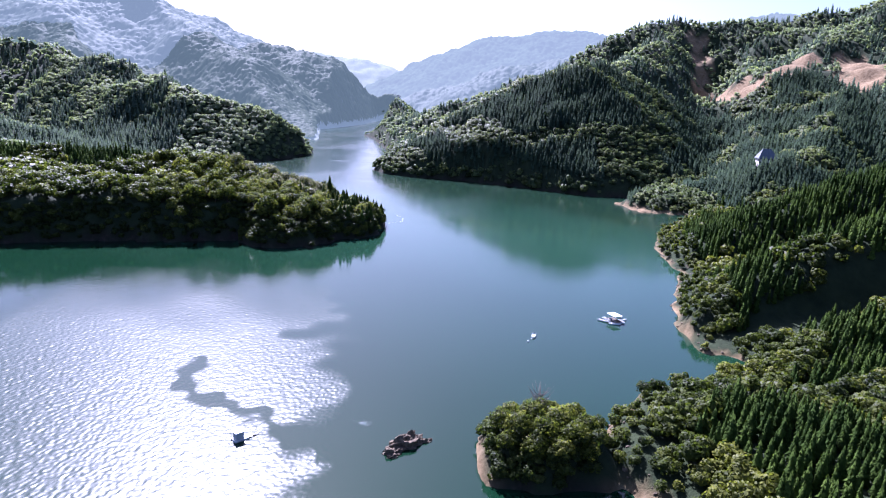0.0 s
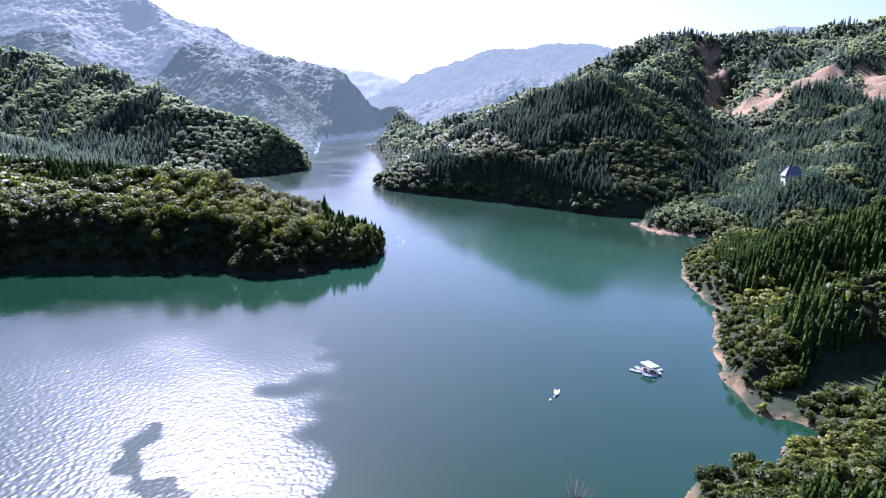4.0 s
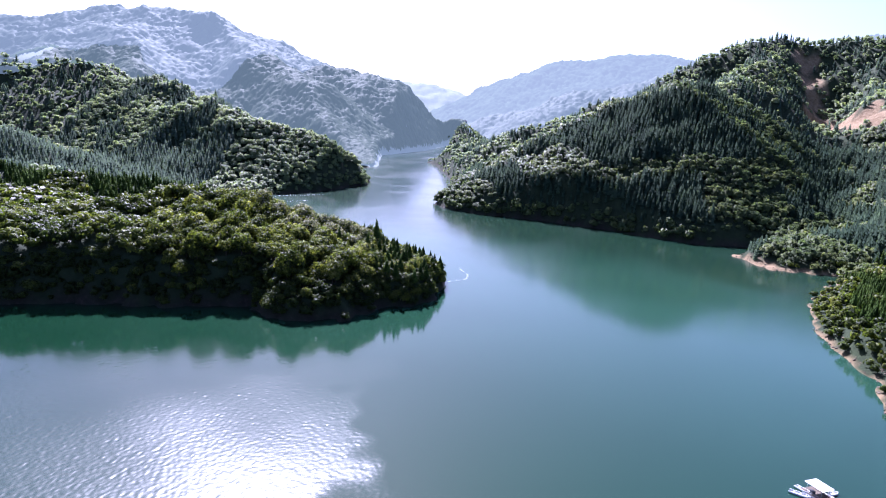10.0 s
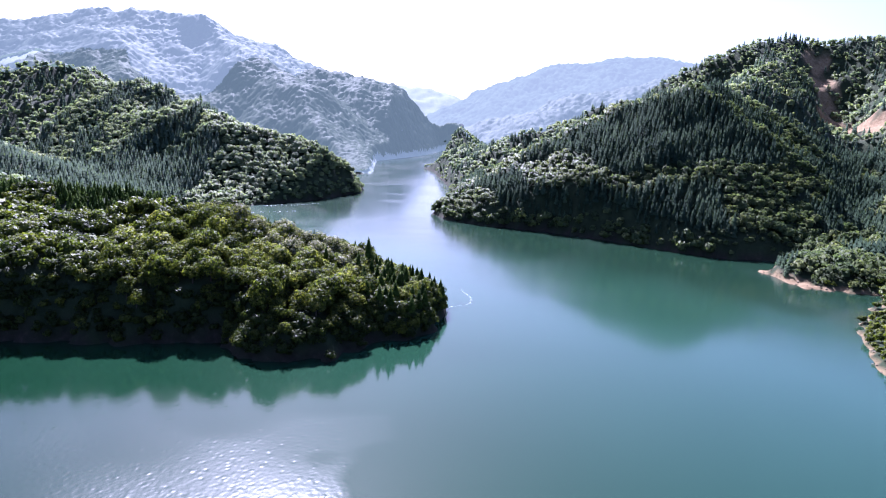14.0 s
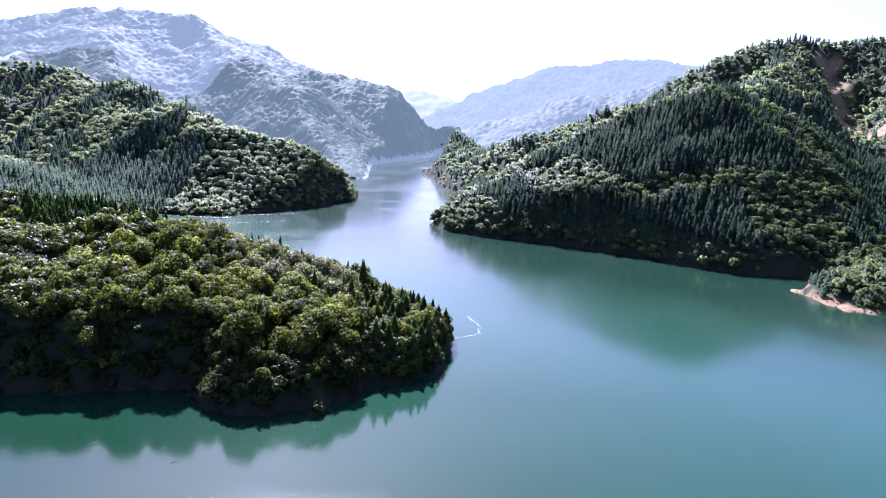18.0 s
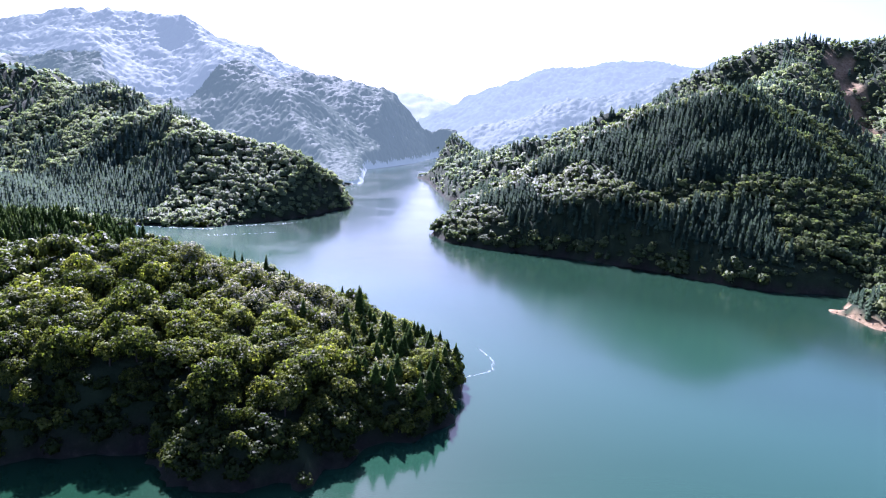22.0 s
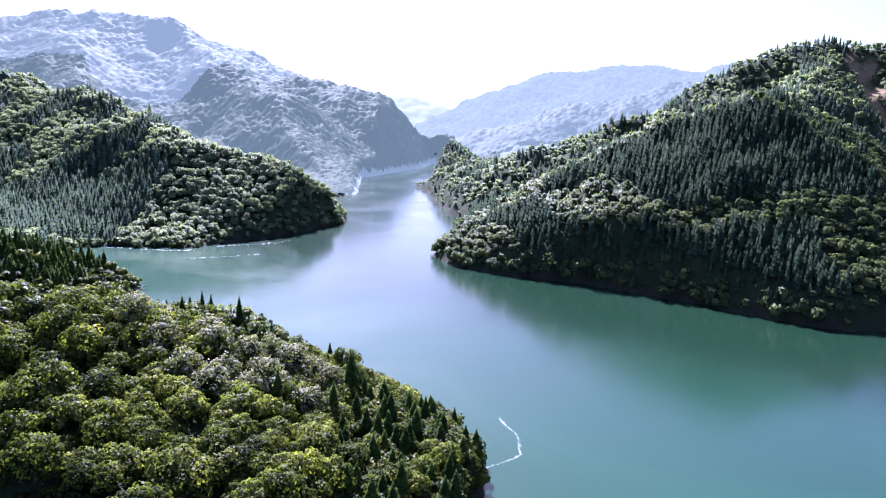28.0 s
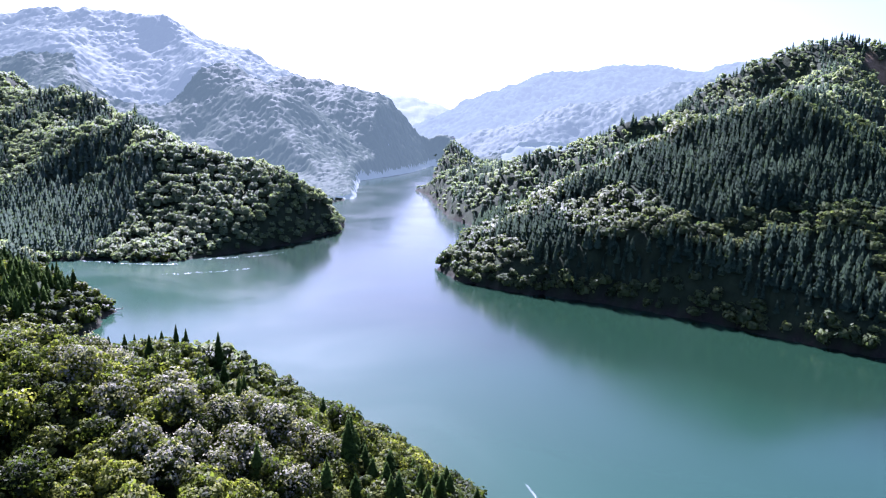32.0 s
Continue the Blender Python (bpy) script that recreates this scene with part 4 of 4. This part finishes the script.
def bare_tree(name, label, x, y, tall, seed, branches):
    gen = random.Random(seed)
    z = float(ground_at(np.array([x]), np.array([y]))[0])
    tree = thing(name, label, "dead tree", pose(x, y, z))
    bm = bmesh.new()
    tube(bm, [(0, 0, -0.6), (0.1, 0, tall * 0.55), (0.2, 0.1, tall)], [0.13, 0.09, 0.03])
    part("trunk", to_mesh("trunk", bm, twig, True), tree)
    for k in range(branches):
        bm = bmesh.new()
        a, h0, r = gen.uniform(0, 6.28), tall * gen.uniform(0.35, 0.85), tall * gen.uniform(0.15, 0.4)
        tube(bm, [(0.1, 0, h0), (math.cos(a) * r * 0.6, math.sin(a) * r * 0.6, h0 + r * 0.5), (math.cos(a) * r, math.sin(a) * r, h0 + r * 1.1)], [0.06, 0.04, 0.015], 5)
        part("branch", to_mesh("branch", bm, twig, True), tree)
    return tree


bare_tree("dead_tree", "bare grey dead tree on the islet neck", 41.5, 86.5, 3.4, 1, 5)
bare_tree("dead_tree", "thin bare snag on the islet neck", 40, 89.5, 3.0, 2, 3)
bare_tree("leafless_tree", "reddish leafless tree rising above the islet crowns", 28.5, 89.5, 8.0, 3, 46)

# Rock in the water.
stone_mat = Nodes("weathered_rock")
sn = stone_mat.noise(0.7, 8, 0.7)
stone_mat.set(Base_Color=stone_mat.ramp(sn, (0.3, (0.030, 0.021, 0.011)), (0.5, (0.085, 0.062, 0.034)), (0.75, (0.20, 0.150, 0.088))), Roughness=0.9)
stone_mat.bump(stone_mat.noise(3.0, 8, 0.7), 0.7, 0.3)


def boulder(bm, centre, size, seed, detail=3, rough=0.35):
    made = bmesh.ops.create_icosphere(bm, subdivisions=detail, radius=1.0)
    for v in made["verts"]:
        d = v.co.normalized()
        n = noise.fractal(d * 1.4 + Vector((seed * 7.1, seed, 0)), 1.0, 2.0, 5) * rough + 0.5 * rough * noise.noise(d * 4.3 + Vector((seed, 3, 1)))
        c = d * (1 + n)
        v.co = Vector((c.x * size[0], c.y * size[1], c.z * size[2])) + Vector(centre)


rock_thing = thing("rock_outcrop", "jagged brown rock rising out of the lake", "rock", pose(-2, 86, 0, 0, 0, 30))
for k, (c, s) in enumerate([((0, 0, -0.3), (4.6, 2.1, 2.2)), ((-3.6, -1.2, -0.4), (2.2, 1.6, 1.5)), ((3.8, 0.3, -0.5), (2.1, 1.5, 1.5)), ((-4.6, -2.6, -0.3), (1.5, 1.1, 0.9)), ((5.6, -0.3, -0.3), (1.4, 0.9, 0.7)), ((1.2, 0.9, 0.2), (2.4, 1.4, 2.0))]):
    bm = bmesh.new()
    boulder(bm, c, s, k + 1, 4, 0.5)
    part("stone", to_mesh("stone", bm, stone_mat.mat), rock_thing)

# Stones along the eastern shore.
gen = np.random.default_rng(77)
bm = bmesh.new()
sx, sy = gen.uniform(40, 190, 9000), gen.uniform(40, 460, 9000)
sd = inland(sx, sy)
ok = (sd > -0.6) & (sd < 3.6)
sx, sy = sx[ok][:420], sy[ok][:420]
sz = ground_at(sx, sy)
for k in range(len(sx)):
    s = gen.uniform(0.15, 0.75)
    boulder(bm, (sx[k], sy[k], max(sz[k], -0.1)), (s, s * gen.uniform(0.6, 1.1), s * 0.6), k % 50, 1, 0.4)
tagged(new("shore_stones", to_mesh("shore_stones", bm, stone_mat.mat)), "loose brown stones along the drawn-down shore", "stones", kind="stuff")

# Boats.
white_paint = plain("white_gelcoat", (0.80, 0.80, 0.78), 0.35, 0, 0.12, 2)
grey_inside = plain("grey_deck", (0.42, 0.43, 0.43), 0.6, 0, 0.3, 3)
dark_motor = plain("dark_motor", (0.05, 0.05, 0.06), 0.4, 0, 0.3, 5)
timber = plain("wet_timber", (0.12, 0.09, 0.06), 0.8, 0, 0.45, 5)
pale_timber = plain("bleached_timber", (0.48, 0.42, 0.34), 0.85, 0, 0.35, 5)
roofing = plain("white_roofing", (0.78, 0.78, 0.76), 0.5, 0, 0.15, 1.5)
steel = plain("galvanised_steel", (0.45, 0.46, 0.47), 0.4, 0.8, 0.3, 6)


def hull_mesh(length, beam, deep, inner=False):
    """An open boat's shell; inner is the lining with the sole."""
    bm = bmesh.new()
    rows = []
    shrink = 0.07 if inner else 0.0
    for k in range(11):
        t = k / 10
        half = beam / 2 * (0.78 + 0.3 * t - 0.3 * t * t) * (1 - max(0, (t - 0.55) / 0.45) ** 2.2) + 0.02
        half = max(half - shrink, 0.012)
        sheer = deep * (1.0 + 0.28 * t * t)
        keel = deep * (0.42 if inner else 0.0) + deep * 0.5 * max(0, (t - 0.7) / 0.3) ** 2
        x = -length / 2 + length * t * (0.985 if inner else 1.0) + shrink * (1 - t)
        rows.append([bm.verts.new((x, s * half * w, keel + (sheer - keel) * h)) for s, w, h in ((-1, 1, 1), (-1, 0.92, 0.45), (-1, 0.55, 0.05), (1, 0.55, 0.05), (1, 0.92, 0.45), (1, 1, 1))])
    for a, b in zip(rows, rows[1:]):
        for s in range(5):
            bm.faces.new((a[s], b[s], b[s + 1], a[s + 1]))
    bm.faces.new(rows[0][::-1])
    bm.faces.new(rows[-1])
    if inner:
        bmesh.ops.reverse_faces(bm, faces=bm.faces[:])
    return to_mesh("lining" if inner else "hull", bm, grey_inside if inner else white_paint)


def gunwale_mesh(length, beam, deep):
    bm = bmesh.new()
    line = []
    for side in (-1, 1):
        pts = []
        for k in range(11):
            t = k / 10
            half = beam / 2 * (0.78 + 0.3 * t - 0.3 * t * t) * (1 - max(0, (t - 0.55) / 0.45) ** 2.2) + 0.0
            pts.append((-length / 2 + length * t, side * half, deep * (1.0 + 0.28 * t * t)))
        tube(bm, pts, [0.055] * 11, 6)
    return to_mesh("gunwale", bm, white_paint, True)


def boat(label, x, y, turn, length=4.6, beam=1.5, motor=True, group=""):
    deep = 0.55
    b = thing("motor_boat" if motor else "rowing_boat", label, "boat", pose(x, y, -0.16, 0, 0, turn), group)
    part("hull", hull_mesh(length, beam, deep), b)
    part("lining", hull_mesh(length, beam, deep, True), b, "grey inner lining")
    part("gunwale", gunwale_mesh(length, beam, deep), b)
    for f in (-0.28, 0.02, 0.26):
        w = beam * (0.8 if f < 0.2 else 0.66)
        part("thwart", box_mesh("thwart", (f * length, 0, deep * 0.82), (0.28, w, 0.06), white_paint), b)
    if motor:
        m = part("outboard_motor", box_mesh("outboard_motor", (-length / 2 - 0.16, 0, deep + 0.25), (0.34, 0.26, 0.42), dark_motor, 0.06), b, "dark outboard motor")
        bm = bmesh.new()
        tube(bm, [(-length / 2 - 0.18, 0, deep + 0.1), (-length / 2 - 0.2, 0, -0.2)], [0.07, 0.05], 8)
        part("shaft", to_mesh("shaft", bm, dark_motor, True), m)
    return b


boat("small white open boat moored by two buoys", 38.1, 158.6, 255, 4.2, 1.6, True)


def buoy(x, y, r):
    b = thing("mooring_buoy", "small white mooring buoy on the water", "buoy", pose(x, y, 0), "mooring buoys")
    bm = bmesh.new()
    bmesh.ops.create_uvsphere(bm, u_segments=14, v_segments=9, radius=r, matrix=Matrix.Translation((0, 0, r * 0.35)) @ Matrix.Diagonal((1, 1, 0.8, 1)))
    part("float", to_mesh("float", bm, white_paint, True), b)
    bm = bmesh.new()
    tube(bm, [(0, 0, r * 1.05), (0, 0, r * 1.5)], [r * 0.22, r * 0.16], 8)
    part("eye", to_mesh("eye", bm, steel, True), b)


buoy(37.0, 156.2, 0.26)
buoy(35.6, 153.9, 0.40)

# The roofed raft with its boats.
raft = thing("floating_platform", "timber raft with a white roof on posts", "raft", pose(70.2, 177.0, 0, 0, 0, -66))
for sy_ in (-1.35, 1.35):
    bm = bmesh.new()
    tube(bm, [(-2.9, sy_, 0.05), (2.9, sy_, 0.05)], [0.32, 0.32], 12)
    part("pontoon", to_mesh("pontoon", bm, white_paint, True), raft)
for k in range(18):
    part("plank", box_mesh("plank", (-2.72 + k * 0.32, 0, 0.44), (0.29, 3.6, 0.06), timber, 0.01), raft)
for px in (-1.7, 1.9):
    for py in (-1.3, 1.3):
        bm = bmesh.new()
        tube(bm, [(px, py, 0.45), (px, py, 2.55)], [0.05, 0.05], 8)
        part("post", to_mesh("post", bm, steel, True), raft)
bm = bmesh.new()
for k in range(20):
    block(bm, (0.1, -1.62 + k * 0.17, 2.62 + (0.02 if k % 2 else 0.0)), (4.7, 0.172, 0.05), 0)
part("roof", to_mesh("roof", bm, roofing), raft, "white corrugated roof")
for py in (-1.7, 1.7):
    bm = bmesh.new()
    tube(bm, [(-2.7, py, 0.95), (2.7, py, 0.95)], [0.03, 0.03], 6)
    part("rail", to_mesh("rail", bm, steel, True), raft)
part("bench", box_mesh("bench", (1.2, 0.9, 0.68), (1.5, 0.4, 0.4), timber), raft)
part("locker", box_mesh("locker", (-0.6, -0.9, 0.8), (1.0, 0.7, 0.65), dark_motor), raft)
boat("white open boat tied to the raft", 66.4, 176.7, -36, 4.4, 1.5, False, "boats at the raft")
boat("white open boat tied alongside the raft", 68.0, 178.6, -60, 4.0, 1.4, False, "boats at the raft")
boat("white open boat moored across the raft's end", 69.6, 173.6, -14, 4.4, 1.5, True, "boats at the raft")
boat("white open boat moored beside the raft", 72.4, 176.3, -62, 4.2, 1.4, False, "boats at the raft")
boat("short white dinghy drifting by the raft", 74.2, 178.2, 20, 2.2, 1.2, False, "boats at the raft")
boat("short white dinghy behind the raft", 73.4, 181.4, -50, 2.0, 1.1, False, "boats at the raft")

# Floating work hut in the bright water.
hut = thing("floating_hut", "small grey floating hut with a gangway", "hut", pose(-39.6, 86.8, 0, 0, 0, 40))
part("pontoon", box_mesh("pontoon", (0, 0, 0.1), (3.4, 2.4, 0.6), grey_inside, 0.08), hut)
part("wall", box_mesh("wall", (-0.3, 0, 1.2), (1.9, 1.7, 1.7), grey_inside), hut)
bm = bmesh.new()
block(bm, (-0.3, 0, 2.12), (2.3, 2.1, 0.12), 0.03)
part("roof", to_mesh("roof", bm, roofing), hut)
part("door", box_mesh("door", (0.67, 0.2, 1.1), (0.06, 0.7, 1.4), dark_motor), hut)
part("gangway", box_mesh("gangway", (2.9, -0.3, 0.28), (2.8, 0.5, 0.12), dark_motor), hut)
for k in range(4):
    bm = bmesh.new()
    tube(bm, [(1.8 + k * 0.7, -0.55, 0.3), (1.8 + k * 0.7, -0.55, 0.95)], [0.03, 0.03], 6)
    part("stanchion", to_mesh("stanchion", bm, steel), hut)

# The house on the hillside terrace.
plaster = plain("pale_plaster", (0.62, 0.58, 0.50), 0.85, 0, 0.25, 1.0)
tin_roof = plain("grey_tin_roof", (0.12, 0.135, 0.145), 0.6, 0.1, 0.2, 0.8)
glass_dark = plain("dark_glass", (0.03, 0.035, 0.04), 0.1, 0, 0.1, 2)


def hip_roof(bm, lx, ly, ridge, z0, z1, eave=0.18):
    lo = [bm.verts.new((sx * lx / 2, sy * ly / 2, z0)) for sx, sy in ((-1, -1), (1, -1), (1, 1), (-1, 1))]
    under = [bm.verts.new((v.co.x, v.co.y, z0 - eave)) for v in lo]
    a, b = bm.verts.new((-ridge / 2, 0, z1)), bm.verts.new((ridge / 2, 0, z1))
    bm.faces.new((lo[0], lo[1], b, a))
    bm.faces.new((lo[2], lo[3], a, b))
    bm.faces.new((lo[1], lo[2], b))
    bm.faces.new((lo[3], lo[0], a))
    for k in range(4):
        bm.faces.new((under[k], under[(k + 1) % 4], lo[(k + 1) % 4], lo[k]))
    bm.faces.new(under[::-1])


def house(name, label, x, y, z, turn, lx, ly, wall_h, roof_h, ridge):
    h = thing(name, label, "house", pose(x, y, z, 0, 0, turn))
    part("wall", box_mesh("wall", (0, 0, wall_h / 2 - 1.5), (lx - 2, ly - 2, wall_h + 3), plaster), h)
    bm = bmesh.new()
    hip_roof(bm, lx, ly, ridge, wall_h, wall_h + roof_h)
    roof = part("roof", to_mesh("roof", bm, tin_roof), h, "grey metal hipped roof")
    bm = bmesh.new()
    tube(bm, [(-ridge / 2, 0, wall_h + roof_h + 0.05), (ridge / 2, 0, wall_h + roof_h + 0.05)], [0.18, 0.18], 8)
    part("ridge_cap", to_mesh("ridge_cap", bm, tin_roof), roof)
    n = max(2, int(lx / 3))
    for k in range(n):
        fx = -lx / 2 + 1.8 + k * (lx - 3.6) / (n - 1)
        w_ = part("window" if k != n // 2 else "door", box_mesh("window", (fx, -(ly / 2 - 1) - 0.03, wall_h * (0.55 if k != n // 2 else 0.4)), (1.3, 0.1, 1.2 if k != n // 2 else 2.1), glass_dark), h)
        part("frame", box_mesh("frame", (fx, -(ly / 2 - 1) - 0.02, wall_h * 0.55 + (0.66 if k != n // 2 else 0.5)), (1.5, 0.14, 0.1), timber), w_)
    return h


hz = float(ground_at(np.array([269.0]), np.array([476.0]))[0])
house("house", "large house with a grey hipped roof among cedars", 269, 476, hz, -8, 14.5, 11, 38.0 - hz, 7.4, 6.5)
for k, (x, y, s) in enumerate([(-128, 1752, 14), (-112, 1762, 11), (-98, 1758, 13)]):
    house("lakeside_house", "pale house on the far lakeshore", x, y, max(1.0, float(ground_at(np.array([x]), np.array([y]))[0])), 10 * k, s, 9, 4.5, 3.5, 6)

# Dead wood by the water.
def fallen_tree(label, x, y, z, turn, seed, n, size):
    gen = random.Random(seed)
    t = thing("fallen_tree", label, "dead wood", pose(x, y, z, 0, 0, turn))
    bm = bmesh.new()
    tube(bm, [(-size, 0, 0.3), (0, 0.2, 0.6), (size, 0, 0.9)], [0.25, 0.2, 0.08])
    part("trunk", to_mesh("trunk", bm, pale_timber, True), t)
    for k in range(n):
        bm = bmesh.new()
        x0, a = gen.uniform(-0.4, 1.0) * size, gen.uniform(-1.4, 1.4)
        l = size * gen.uniform(0.3, 0.7)
        tube(bm, [(x0, 0, 0.6), (x0 + l * 0.4, math.sin(a) * l * 0.6, 0.6 + abs(math.cos(a)) * l * 0.5), (x0 + l * 0.6, math.sin(a) * l, 0.6 + abs(math.cos(a)) * l)], [0.09, 0.06, 0.02], 5)
        part("branch", to_mesh("branch", bm, pale_timber, True), t)


fallen_tree("pale fallen tree with bare branches at the waterline", 112, 501.5, 0.2, -35, 5, 16, 3.2)
fallen_tree("bleached driftwood on the point", -190, 490, 0.6, 20, 6, 6, 3.0)

# Foam on the water: lines of small flakes, used for glints and ripples too.
foam_mat = plain("foam", (0.75, 0.76, 0.76), 0.9, 0, 0.2, 4)


def foam(name, label, line, count, spread, size, seed):
    gen = np.random.default_rng(seed)
    pts = np.array(line, float)
    u = gen.uniform(0, len(pts) - 1.001, count)
    i = u.astype(int)
    p = pts[i] + (pts[i + 1] - pts[i]) * (u - i)[:, None] + gen.normal(0, spread, (count, 2))
    vs, fs = [], []
    for k in range(count):
        r, n = size * gen.uniform(0.4, 1.4), 6
        a0 = gen.uniform(0, 6.28)
        ring = [(p[k, 0] + math.cos(a0 + j * 1.0472) * r * gen.uniform(0.6, 1.3), p[k, 1] + math.sin(a0 + j * 1.0472) * r * gen.uniform(0.6, 1.3)) for j in range(n)]
        base = len(vs)
        vs += [(a, b, 0.03) for a, b in ring] + [(a, b, -0.03) for a, b in ring]
        fs += [tuple(base + j for j in (0, 1, 2, 3)), tuple(base + j for j in (0, 3, 4, 5))]
        fs += [(base + j, base + n + j, base + n + (j + 1) % n, base + (j + 1) % n) for j in range(n)]
    tagged(new(name, mesh_from(name, vs, fs, foam_mat)), label, "foam", kind="stuff")


foam("foam_line", "winding line of white foam off the headland", [(-20.5, 371), (-20, 369), (-18.6, 366), (-17, 363), (-15.2, 358), (-16, 353), (-15.6, 350), (-17, 348), (-20.5, 345), (-25, 342)], 200, 0.22, 0.10, 1)
# White flakes imitate glints of light on the cove.
foam("foam_streak", "white foam streak under the wooded bank", [(-262, 584), (-240, 583), (-226, 584), (-213, 587), (-209, 590)], 110, 0.8, 0.36, 2)
foam("foam_streak", "white glint streak along the far bank, laid as flakes", [(-200, 606), (-190, 612), (-174, 622), (-160, 640)], 60, 1.2, 0.36, 3)
foam("foam_streak", "white glint streak in the cove, laid as flakes", [(-206, 562), (-196, 566), (-188, 571), (-176, 577), (-165, 588)], 60, 0.9, 0.30, 4)
# Here white flakes stand in for pale ripples.
foam("foam_patch", "white ripples by the rock outcrop", [(-13.5, 97), (-12.5, 96), (-11.5, 96)], 26, 0.8, 0.09, 5)
